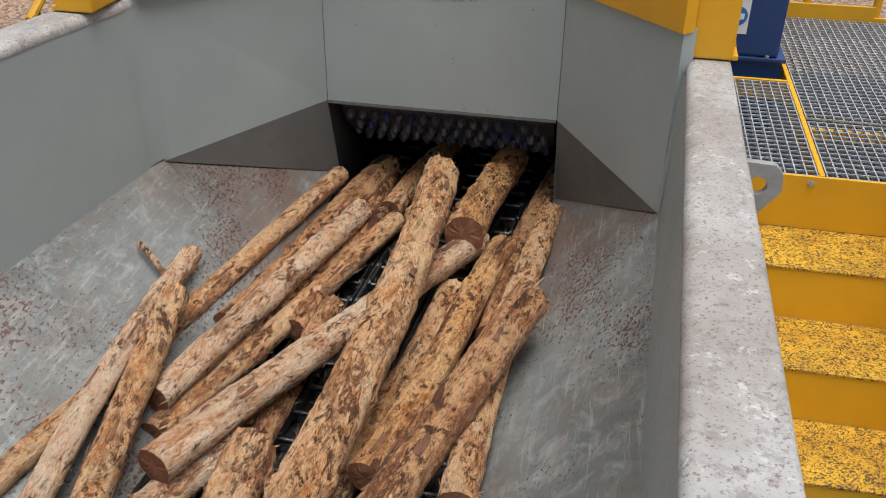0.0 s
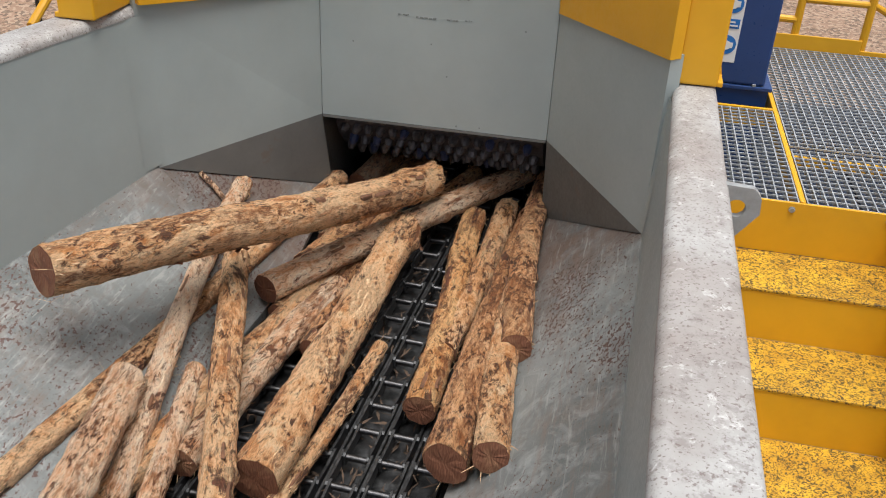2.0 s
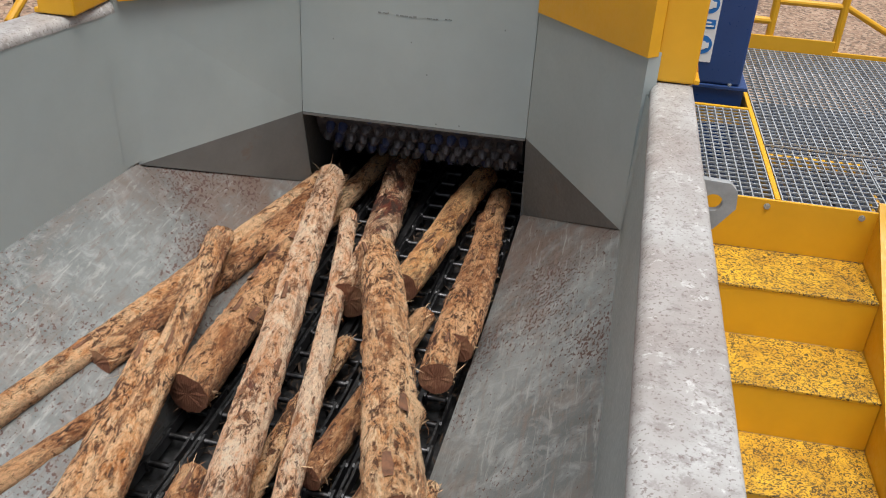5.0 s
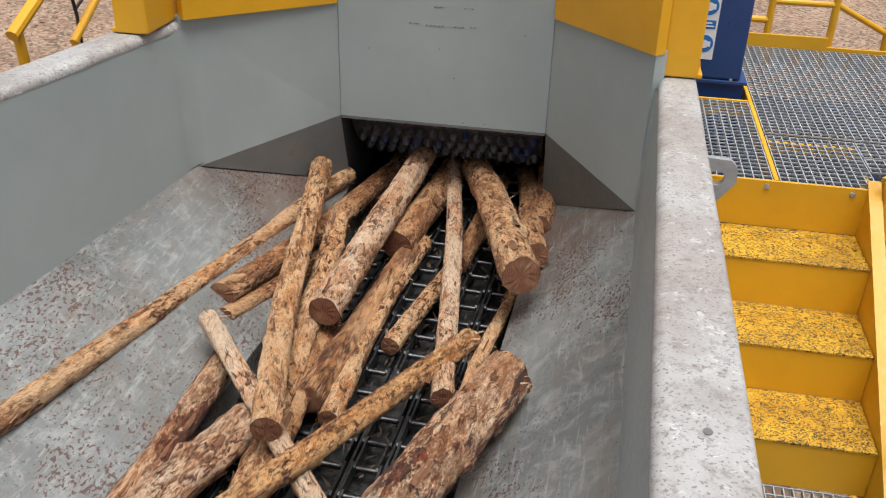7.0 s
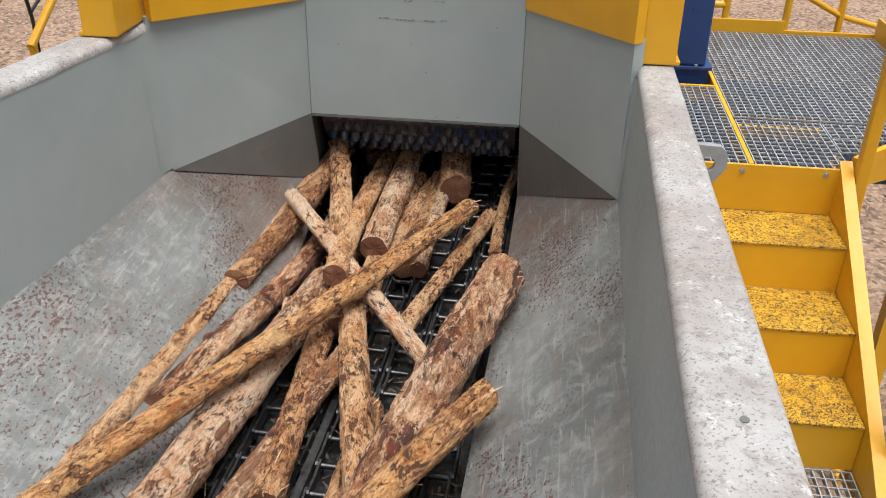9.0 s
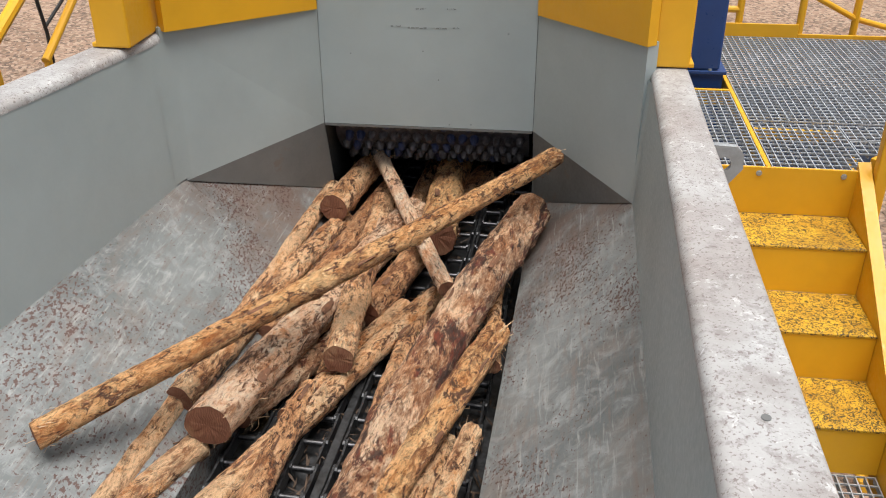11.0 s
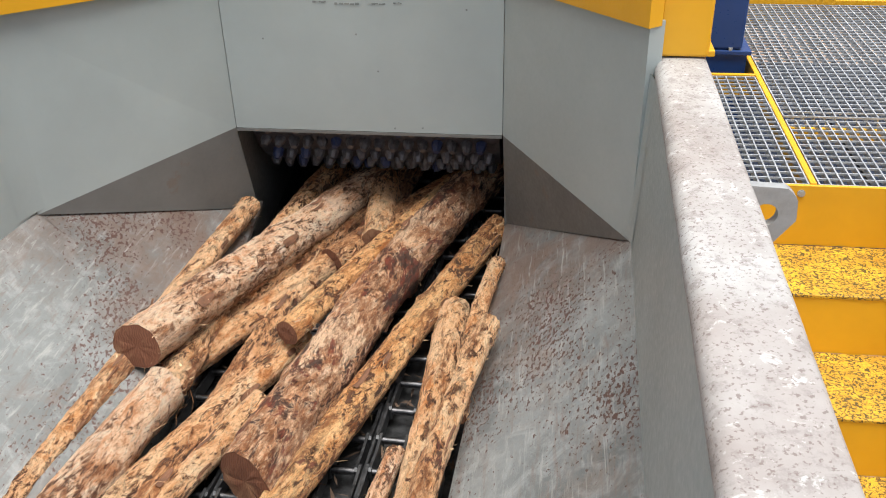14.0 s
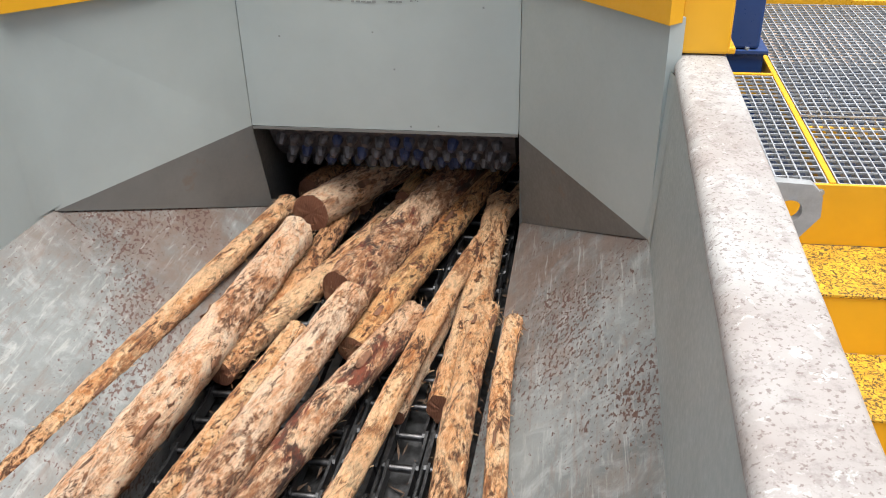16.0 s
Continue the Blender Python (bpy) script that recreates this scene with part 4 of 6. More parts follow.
def motions():
    walk(logs[0], [
        (0, pose(0.048, -1.097, 1.000, 4.3, 0, -0.7)), (0.5, pose(0.044, -0.970, 1.041, 6.7, 0, -0.0)), (1, pose(0.092, -0.899, 1.047, 6.4, 0, 1.7)),
        (1.2, pose(0.122, -0.930, 1.061, 2.5, 0, 3.7)), (1.5, pose(-0.063, -0.745, 1.222, -14.7, 0, -4.2)), (1.6, pose(-0.159, -0.730, 1.270, -18.5, 0, -11.8)),
        (2, pose(-0.370, -0.814, 1.174, -9.7, 0, -26.5)), (2.5, pose(-0.206, -0.744, 1.201, -13.7, 0, -16.3)), (3, pose(-0.138, -0.163, 0.992, -6.1, 0, -25.3)),
        (4.1, pose(-0.058, 0.419, 0.959, -4.5, 0, -19.7)), (5.2, pose(-0.124, 1.975, 0.840, 0.0, 0, -0.0)), (16, pose(-0.124, 2.025, 0.840, 0.0, 0, -0.0)),
    ])
    walk(logs[1], [
        (0, pose(-0.412, -0.903, 0.881, -1.6, 0, -9.4)), (0.5, pose(-0.407, -0.616, 0.882, -1.6, 0, -11.0)), (1, pose(-0.333, -0.473, 0.866, -2.1, 0, -14.1)),
        (2.86988, pose(-0.289, 1.750, 0.818, 0.0, 0, -0.0)), (16, pose(-0.289, 1.800, 0.818, 0.0, 0, -0.0)),
    ])
    walk(logs[2], [
        (0, pose(-0.085, -1.142, 0.903, 0.0, 0, -24.5)), (0.5, pose(-0.063, -0.928, 0.903, 0.0, 0, -26.1)), (1, pose(-0.048, -0.729, 0.892, 0.7, 0, -25.7)),
        (1.5, pose(0.023, -0.333, 0.883, -0.0, 0, -29.5)), (2, pose(-0.027, -0.201, 0.883, 0.0, 0, -30.7)), (2.5, pose(0.023, 0.040, 0.863, -1.4, 0, -28.9)),
        (3, pose(0.066, 0.299, 0.830, -1.7, 0, -18.3)), (4.1, pose(0.101, 0.691, 0.828, -1.3, 0, -14.5)), (5.2, pose(0.009, 1.800, 0.823, 0.0, 0, -0.0)),
        (16, pose(0.009, 1.850, 0.823, 0.0, 0, -0.0)),
    ])
    walk(logs[3], [
        (0, pose(0.461, -0.999, 0.929, -1.3, 0, -1.8)), (0.5, pose(0.470, -0.965, 0.904, -5.3, 0, -0.0)), (1, pose(0.495, -0.938, 0.952, -2.7, 0, -0.3)),
        (1.5, pose(0.504, -0.932, 0.928, -6.6, 0, 2.7)), (2, pose(0.500, -0.845, 0.917, -7.4, 0, 3.5)), (2.5, pose(0.481, -0.879, 0.904, -5.7, 0, 0.2)),
        (3, pose(0.457, -0.822, 0.890, -5.4, 0, 0.3)), (4.1, pose(0.471, -0.024, 0.873, -3.9, 0, -0.8)), (5.2, pose(0.300, 1.925, 0.817, 0.0, 0, -0.0)),
        (16, pose(0.300, 1.975, 0.817, 0.0, 0, -0.0)),
    ])
    walk(logs[4], [
        (0, pose(0.255, -1.943, 0.974, 8.4, 0, -17.3)), (0.5, pose(0.243, -1.738, 0.979, 8.6, 0, -19.3)), (1, pose(0.294, -1.551, 0.990, 9.1, 0, -18.8)),
        (1.5, pose(0.465, -1.497, 1.026, 11.0, 0, -16.3)), (2, pose(0.433, -0.776, 0.879, -4.5, 0, -0.9)), (2.5, pose(0.365, -0.649, 0.861, -3.3, 0, -0.1)),
        (3, pose(0.343, -0.535, 0.809, 0.0, 0, -2.1)), (4.1, pose(0.382, 0.185, 0.813, 0.0, 0, -2.6)), (5.2, pose(0.300, 2.000, 0.829, 0.0, 0, -0.0)),
        (16, pose(0.300, 2.050, 0.829, 0.0, 0, -0.0)),
    ])
    walk(logs[5], [
        (0, pose(0.257, -1.083, 0.876, -2.1, 0, -8.5)), (0.5, pose(0.240, -0.993, 0.878, -2.0, 0, -8.0)), (1, pose(0.284, -0.784, 0.863, -1.5, 0, -5.1)),
        (1.5, pose(0.289, -0.778, 0.843, -0.8, 0, -2.2)), (2, pose(0.234, -0.630, 0.812, -0.8, 0, 1.8)), (2.5, pose(0.165, -0.558, 0.802, 0.0, 0, -2.0)),
        (3, pose(0.198, -0.339, 0.802, 0.0, 0, -4.8)), (4.1, pose(0.247, 0.237, 0.806, 0.0, 0, -4.6)), (5.2, pose(0.217, 1.750, 0.822, 0.0, 0, -0.0)),
        (16, pose(0.217, 1.800, 0.822, 0.0, 0, -0.0)),
    ])
    walk(logs[6], [
        (0, pose(0.126, -1.265, 0.800, 0.0, 0, -6.4)), (0.5, pose(0.147, -1.144, 0.800, 0.0, 0, -6.0)), (1, pose(0.188, -0.801, 0.800, 0.0, 0, -1.6)),
        (1.5, pose(0.210, -0.678, 0.800, 0.0, 0, 0.4)), (2, pose(0.304, -0.394, 0.800, 0.0, 0, -2.3)), (2.5, pose(0.311, -0.101, 0.800, 0.0, 0, -1.7)),
        (3.94725, pose(0.300, 1.650, 0.820, 0.0, 0, 0.0)), (16, pose(0.300, 1.700, 0.820, 0.0, 0, 0.0)),
    ])
    walk(logs[7], [
        (0, pose(-0.638, -1.799, 0.959, 5.9, 0, 3.2)), (0.5, pose(-0.627, -1.597, 0.965, 6.9, 0, 2.8)), (1, pose(-0.596, -1.421, 0.965, 6.7, 0, 2.4)),
        (1.5, pose(-0.554, -1.525, 0.940, 6.7, 0, 6.8)), (2, pose(-0.578, -1.224, 0.938, 10.5, 0, 7.6)), (2.5, pose(-0.577, -1.115, 0.931, 10.3, 0, 5.5)),
        (3, pose(-0.598, -0.888, 0.926, 7.4, 0, -1.9)), (4.1, pose(-0.461, -0.084, 0.906, 5.4, 0, -3.1)), (5.2, pose(-0.300, 1.850, 0.806, 0.0, 0, -0.0)),
        (16, pose(-0.300, 1.900, 0.806, 0.0, 0, -0.0)),
    ])
    walk(logs[8], [
        (0, pose(-0.646, -1.270, 0.926, -1.3, 0, -9.0)), (1, pose(-0.652, -1.181, 0.930, -1.3, 0, -9.8)), (2, pose(-0.621, -1.178, 0.910, -0.4, 0, -8.1)),
        (3, pose(-0.610, -1.124, 0.907, -1.4, 0, -9.5)), (5.5, pose(-0.694, -1.204, 0.959, -2.5, 0, -10.9)), (6, pose(-0.715, -1.235, 0.968, -2.5, 0, -11.2)),
        (6.5, pose(-0.674, -0.892, 0.959, -3.1, 0, -11.5)), (7, pose(-0.732, -1.191, 0.979, -3.3, 0, -11.6)), (7.5, pose(-0.758, -1.251, 0.989, -3.1, 0, -11.5)),
        (8, pose(-0.810, -1.497, 1.001, -3.1, 0, -11.8)), (8.5, pose(-0.620, -0.966, 0.920, -0.6, 0, -7.7)), (11, pose(-0.592, -1.235, 0.868, 1.0, 0, -5.4)),
        (11.5, pose(-0.602, -1.351, 0.863, 1.5, 0, -4.7)), (12, pose(-0.581, -1.287, 0.860, 1.6, 0, -4.2)), (12.5, pose(-0.554, -1.296, 0.851, 2.2, 0, -4.4)),
        (13, pose(-0.636, -1.554, 0.868, 1.9, 0, -6.9)), (13.5, pose(-0.623, -1.314, 0.878, 2.3, 0, -6.9)), (14, pose(-0.621, -1.285, 0.878, 2.3, 0, -6.8)),
        (14.5, pose(-0.611, -1.302, 0.882, 1.5, 0, -7.3)), (15, pose(-0.628, -1.269, 0.883, 1.6, 0, -8.0)), (15.5, pose(-0.658, -1.314, 0.895, 0.5, 0, -9.8)),
        (16, pose(-0.659, -1.193, 0.912, -0.9, 0, -11.6)),
    ])
    walk(logs[9], [
        (0, pose(-0.521, -1.934, 0.923, 6.9, 0, 9.6)), (0.5, pose(-0.424, -1.927, 0.920, 4.5, 0, 13.5)), (1, pose(-0.400, -1.795, 0.925, 2.9, 0, 11.7)),
        (1.5, pose(-0.277, -1.751, 0.916, 0.2, 0, 15.8)), (2, pose(-0.295, -1.529, 0.938, 3.1, 0, 19.9)), (2.5, pose(-0.208, -1.475, 0.923, 1.1, 0, 21.3)),
        (3, pose(-0.173, -1.376, 0.904, -1.4, 0, 18.1)), (4.1, pose(-0.055, -0.502, 0.887, -1.1, 0, 12.1)), (5.2, pose(-0.021, 1.850, 0.815, 0.0, 0, -0.0)),
        (16, pose(-0.021, 1.900, 0.815, 0.0, 0, -0.0)),
    ])
    walk(logs[10], [
        (0, pose(-0.156, -2.401, 0.839, 0.0, 0, 3.6)), (0.5, pose(-0.174, -2.133, 0.839, 0.0, 0, 0.4)), (1, pose(-0.175, -1.879, 0.839, 0.8, 0, -4.5)),
        (1.5, pose(-0.109, -1.707, 0.843, 1.9, 0, -3.3)), (2, pose(-0.074, -1.017, 0.871, 1.7, 0, -2.6)), (2.5, pose(-0.039, -0.927, 0.867, 1.4, 0, -4.1)),
        (3, pose(-0.022, -0.807, 0.864, 1.2, 0, -6.0)), (4.1, pose(0.053, -0.050, 0.860, 0.9, 0, -5.6)), (5.2, pose(0.049, 1.800, 0.839, 0.0, 0, -0.0)),
        (16, pose(0.049, 1.850, 0.839, 0.0, 0, -0.0)),
    ])
    walk(logs[11], [
        (0, pose(-0.376, -3.434, 0.943, 1.9, 0, 2.8)), (1, pose(-0.182, -3.326, 0.894, 4.1, 0, 11.8)), (1.5, pose(-0.467, -2.983, 0.893, 3.2, 0, 8.2)),
        (2, pose(-0.403, -2.691, 0.895, 3.3, 0, 9.6)), (2.5, pose(-0.367, -2.350, 0.887, 2.9, 0, 7.9)), (3, pose(-0.305, -2.074, 0.898, 3.3, 0, 10.8)),
        (5.5, pose(-0.146, -1.039, 0.930, 1.4, 0, 8.0)), (6, pose(-0.089, -1.000, 0.951, 2.7, 0, 8.1)), (6.5, pose(-0.087, -0.626, 0.966, 1.9, 0, 5.9)),
        (7, pose(-0.150, -0.085, 0.958, 0.0, 0, -2.7)), (7.5, pose(-0.155, 0.052, 0.917, -2.1, 0, -2.9)), (8, pose(-0.111, 0.216, 0.884, -2.2, 0, -0.9)),
        (8.5, pose(-0.104, 0.443, 0.854, -1.7, 0, 0.1)), (9.6, pose(-0.047, 0.923, 0.848, -1.2, 0, -1.9)), (10.7, pose(-0.137, 2.250, 0.828, -0.0, 0, 0.0)),
        (16, pose(-0.137, 2.300, 0.828, -0.0, 0, 0.0)),
    ])
    walk(logs[12], [
        (0, pose(0.026, -2.996, 0.786, -0.0, 0, 19.6)), (1, pose(-0.252, -2.694, 0.804, 1.2, 0, 17.6)), (1.5, pose(-0.286, -2.579, 0.836, -0.0, 0, 9.6)),
        (2, pose(-0.299, -2.280, 0.827, 1.3, 0, 11.5)), (2.5, pose(-0.225, -2.031, 0.833, 2.9, 0, 14.6)), (3, pose(-0.225, -1.761, 0.839, 3.2, 0, 13.7)),
        (5.5, pose(-0.020, -0.984, 0.860, 1.6, 0, 9.5)), (6, pose(-0.005, -0.765, 0.873, 2.0, 0, 9.0)), (6.5, pose(0.022, -0.607, 0.864, 1.3, 0, 8.0)),
        (7, pose(0.158, -0.604, 0.886, -0.0, 0, 9.3)), (7.5, pose(0.252, -0.623, 0.968, -6.2, 0, 9.8)), (8, pose(0.058, 0.121, 0.836, 0.0, 0, 2.6)),
        (8.5, pose(0.087, 0.283, 0.806, 0.0, 0, 0.7)), (9.6, pose(0.138, 0.754, 0.806, 0.0, 0, -1.4)), (10.7, pose(0.067, 2.050, 0.806, 0.0, 0, 0.0)),
        (16, pose(0.067, 2.100, 0.806, 0.0, 0, 0.0)),
    ])
    walk(logs[13], [
        (0, pose(-0.014, -2.559, 0.776, 0.0, 0, -1.0)), (1, pose(-0.129, -2.068, 0.776, 0.0, 0, -11.7)), (1.5, pose(-0.043, -1.775, 0.776, -0.0, 0, -5.5)),
        (2, pose(-0.026, -1.543, 0.776, -0.0, 0, -5.6)), (2.5, pose(0.015, -1.317, 0.776, -0.0, 0, -4.0)), (3, pose(-0.008, -1.515, 0.776, -0.0, 0, -6.9)),
        (4.1, pose(0.076, -0.632, 0.780, 0.0, 0, -6.2)), (5.2, pose(0.122, 1.650, 0.796, 0.0, 0, -0.0)), (16, pose(0.122, 1.700, 0.796, 0.0, 0, -0.0)),
    ])
    walk(logs[14], [
        (0, pose(-0.485, -2.103, 0.799, 0.0, 0, -23.8)), (1, pose(-0.331, -1.865, 0.799, 0.0, 0, -9.5)), (1.5, pose(-0.284, -1.448, 0.799, 0.0, 0, -7.9)),
        (2, pose(-0.298, -1.189, 0.799, 0.0, 0, -9.3)), (2.5, pose(-0.234, -0.911, 0.799, 0.0, 0, -11.1)), (3, pose(-0.229, -0.830, 0.799, 0.0, 0, -13.1)),
        (4.1, pose(-0.152, -0.144, 0.803, 0.0, 0, -10.9)), (5.2, pose(-0.150, 1.550, 0.819, 0.0, 0, -0.0)), (16, pose(-0.150, 1.600, 0.819, 0.0, 0, -0.0)),
    ])
    walk(logs[15], [
        (0, pose(-0.355, -0.708, 0.811, -1.5, 0, -12.0)), (0.5, pose(-0.337, -0.544, 0.806, -1.6, 0, -12.7)), (1, pose(-0.302, -0.498, 0.799, -1.1, 0, -13.7)),
        (1.5, pose(-0.264, -0.354, 0.792, -0.7, 0, -17.0)), (3.1753, pose(-0.232, 1.650, 0.809, -0.0, 0, -0.0)), (16, pose(-0.232, 1.700, 0.809, -0.0, 0, -0.0)),
    ])
    walk(logs[16], [
        (0, pose(-0.337, -0.925, 0.806, -0.8, 0, -14.7)), (0.5, pose(-0.284, -0.606, 0.805, -1.5, 0, -18.0)), (1, pose(-0.220, -0.363, 0.793, 0.0, 0, -16.2)),
        (1.5, pose(-0.162, -0.329, 0.793, 0.0, 0, -16.6)), (2.5, pose(-0.112, -0.014, 0.793, 0.0, 0, -20.8)), (3, pose(-0.119, 0.031, 0.793, 0.0, 0, -13.9)),
        (4.1, pose(-0.070, 0.502, 0.797, 0.0, 0, -11.4)), (5.2, pose(-0.138, 1.800, 0.813, 0.0, 0, -0.0)), (16, pose(-0.138, 1.850, 0.813, 0.0, 0, -0.0)),
    ])
    walk(logs[17], [
        (0, pose(0.240, -0.120, 0.939, -4.6, 0, -4.4)), (0.5, pose(0.251, 0.068, 0.926, -6.3, 0, -10.0)), (1, pose(0.231, 0.293, 0.913, -4.1, 0, -11.2)),
        (1.92537, pose(0.189, 1.500, 0.843, 0.0, 0, -0.0)), (16, pose(0.189, 1.550, 0.843, 0.0, 0, -0.0)),
    ])
    walk(logs[18], [
        (0, pose(-0.403, -0.436, 0.839, -1.4, 0, -8.7)), (1, pose(-0.368, 0.110, 0.861, -0.2, 0, -7.5)), (2, pose(-0.242, 0.127, 0.811, -0.3, 0, -11.8)),
        (3, pose(-0.283, -0.074, 0.811, -0.0, 0, 2.8)), (4.1, pose(-0.234, 0.416, 0.815, 0.0, 0, 0.4)), (5.2, pose(-0.287, 1.800, 0.831, 0.0, 0, -0.0)),
        (16, pose(-0.287, 1.850, 0.831, 0.0, 0, -0.0)),
    ])
    walk(logs[19], [
        (0, pose(0.442, -0.149, 0.801, 0.0, 0, -5.5)), (1, pose(0.428, 0.064, 0.801, 0.0, 0, -4.7)), (2, pose(0.502, -0.361, 0.933, -4.2, 0, 1.9)),
        (3, pose(0.479, -0.223, 0.886, -5.8, 0, 1.6)), (4.1, pose(0.481, 0.349, 0.872, -4.2, 0, 0.1)), (5.2, pose(0.300, 1.900, 0.821, 0.0, 0, -0.0)),
        (16, pose(0.300, 1.950, 0.821, 0.0, 0, -0.0)),
    ])
    walk(logs[20], [
        (0, pose(0.272, -4.458, 1.092, -2.2, 0, 8.0)), (3.2, pose(0.340, -3.498, 1.092, -2.2, 0, 8.0)), (4.2, pose(0.165, -1.925, 1.098, -4.2, 0, 11.6)),
        (5.5, pose(0.268, -1.166, 1.093, -5.8, 0, 18.5)), (6, pose(0.159, -0.615, 0.957, -1.0, 0, 17.2)), (6.5, pose(0.163, -0.247, 0.929, -0.9, 0, 17.1)),
        (7, pose(0.311, -0.343, 0.992, -8.0, 0, 16.3)), (7.5, pose(0.228, 0.110, 0.884, -1.3, 0, 10.8)), (8, pose(0.151, 0.477, 0.868, -1.0, 0, 4.6)),
        (8.5, pose(0.154, 0.660, 0.871, -0.0, 0, 5.5)), (9.6, pose(0.105, 1.071, 0.865, 0.0, 0, 6.3)), (10.7, pose(0.105, 1.800, 0.841, 0.0, 0, 0.0)),
        (16, pose(0.105, 1.850, 0.841, 0.0, 0, 0.0)),
    ])
    walk(logs[21], [
        (0, pose(0.280, -4.453, 0.884, -1.7, 0, 2.6)), (3.2, pose(0.350, -3.493, 0.884, -1.7, 0, 2.6)), (4.2, pose(0.293, -1.538, 0.891, -3.4, 0, 0.9)),
        (5.5, pose(0.417, -0.556, 0.884, -4.8, 0, 3.5)), (6, pose(0.422, -0.577, 0.891, -5.2, 0, 4.2)), (6.5, pose(0.421, -0.340, 0.882, -6.6, 0, 6.5)),
        (7, pose(0.445, -0.053, 0.888, -7.8, 0, 8.8)), (7.5, pose(0.433, 0.331, 0.872, -6.1, 0, 6.9)), (8, pose(0.300, 0.912, 0.801, -0.0, 0, 10.9)),
        (8.69804, pose(0.300, 1.750, 0.821, 0.0, 0, -0.0)), (16, pose(0.300, 1.800, 0.821, 0.0, 0, -0.0)),
    ])
    walk(logs[22], [
        (0, pose(-0.172, -4.618, 0.932, 1.8, 0, 6.6)), (3.2, pose(-0.215, -3.658, 0.932, 1.8, 0, 6.6)), (4.2, pose(-0.471, -2.239, 0.944, 3.3, 0, 7.1)),
        (5.5, pose(-0.362, -1.521, 0.932, 4.6, 0, 12.5)), (6, pose(-0.312, -1.329, 0.944, 4.3, 0, 12.8)), (6.5, pose(-0.276, -1.063, 0.938, 2.3, 0, 10.7)),
        (7, pose(-0.373, -1.035, 0.987, 2.6, 0, 12.7)), (7.5, pose(-0.369, -0.836, 0.958, -1.2, 0, 1.8)), (8, pose(-0.254, -0.527, 0.919, -3.6, 0, -1.0)),
        (8.5, pose(-0.227, -0.225, 0.887, -3.7, 0, 2.4)), (9.6, pose(-0.157, 0.393, 0.873, -2.6, 0, -0.3)), (10.7, pose(-0.188, 1.950, 0.816, -0.0, 0, 0.0)),
        (16, pose(-0.188, 2.000, 0.816, -0.0, 0, 0.0)),
    ])
    walk(logs[23], [
        (0, pose(-0.190, -4.433, 0.869, 2.3, 0, 5.8)), (3.2, pose(-0.237, -3.473, 0.869, 2.3, 0, 5.8)), (4.2, pose(-0.509, -2.435, 0.882, 4.3, 0, 5.4)),
        (5.5, pose(-0.431, -1.899, 0.871, 5.7, 0, 9.9)), (6, pose(-0.383, -1.684, 0.888, 6.9, 0, 16.1)), (6.5, pose(-0.378, -1.447, 0.928, 5.4, 0, 15.1)),
        (7, pose(-0.306, -1.109, 0.868, 3.6, 0, 7.1)), (7.5, pose(-0.390, -1.005, 0.908, 6.4, 0, 9.9)), (8, pose(-0.330, -0.792, 0.924, 9.9, 0, 18.4)),
        (8.5, pose(-0.309, -0.588, 0.924, 8.0, 0, 15.1)), (9.6, pose(-0.240, 0.093, 0.904, 5.8, 0, 8.8)), (10.7, pose(-0.233, 1.750, 0.817, 0.0, 0, 0.0)),
        (16, pose(-0.233, 1.800, 0.817, 0.0, 0, 0.0)),
    ])
    walk(logs[24], [
        (0, pose(-0.216, -4.406, 0.848, 0.3, 0, 2.4)), (3.2, pose(-0.270, -3.446, 0.848, 0.3, 0, 2.4)), (4.2, pose(-0.438, -1.565, 0.858, 0.5, 0, -1.4)),
        (5.5, pose(-0.325, -0.629, 0.848, 0.7, 0, 0.8)), (6, pose(-0.292, -0.382, 0.840, 0.0, 0, 1.3)), (6.5, pose(-0.279, -0.377, 0.840, 0.0, 0, -10.7)),
        (7, pose(-0.036, 0.117, 0.840, 0.0, 0, -5.7)), (7.5, pose(-0.011, 0.305, 0.840, 0.0, 0, -6.2)), (8.60569, pose(-0.029, 1.700, 0.840, 0.0, 0, -0.0)),
        (16, pose(-0.029, 1.750, 0.840, 0.0, 0, -0.0)),
    ])
    walk(logs[25], [
        (0, pose(-0.280, -4.558, 0.889, -0.9, 0, -1.4)), (3.2, pose(-0.350, -3.598, 0.889, -0.9, 0, -1.4)), (4.2, pose(-0.571, -1.565, 0.897, -1.8, 0, -9.8)),
        (5.5, pose(-0.488, -0.573, 0.889, -2.5, 0, -10.5)), (6, pose(-0.454, -0.450, 0.878, -2.9, 0, -11.2)), (6.5, pose(-0.483, -0.395, 0.888, -2.4, 0, -9.7)),
        (7, pose(-0.465, -0.418, 0.876, -4.0, 0, -11.9)), (7.5, pose(-0.509, -0.282, 0.912, -2.8, 0, -10.4)), (8, pose(-0.489, -0.396, 0.893, -2.4, 0, -10.0)),
        (8.5, pose(-0.512, -0.319, 0.913, 0.3, 0, -6.1)), (9.6, pose(-0.403, 0.283, 0.894, 0.2, 0, -6.5)), (10.7, pose(-0.300, 1.850, 0.820, 0.0, 0, 0.0)),
        (16, pose(-0.300, 1.900, 0.820, 0.0, 0, 0.0)),
    ])
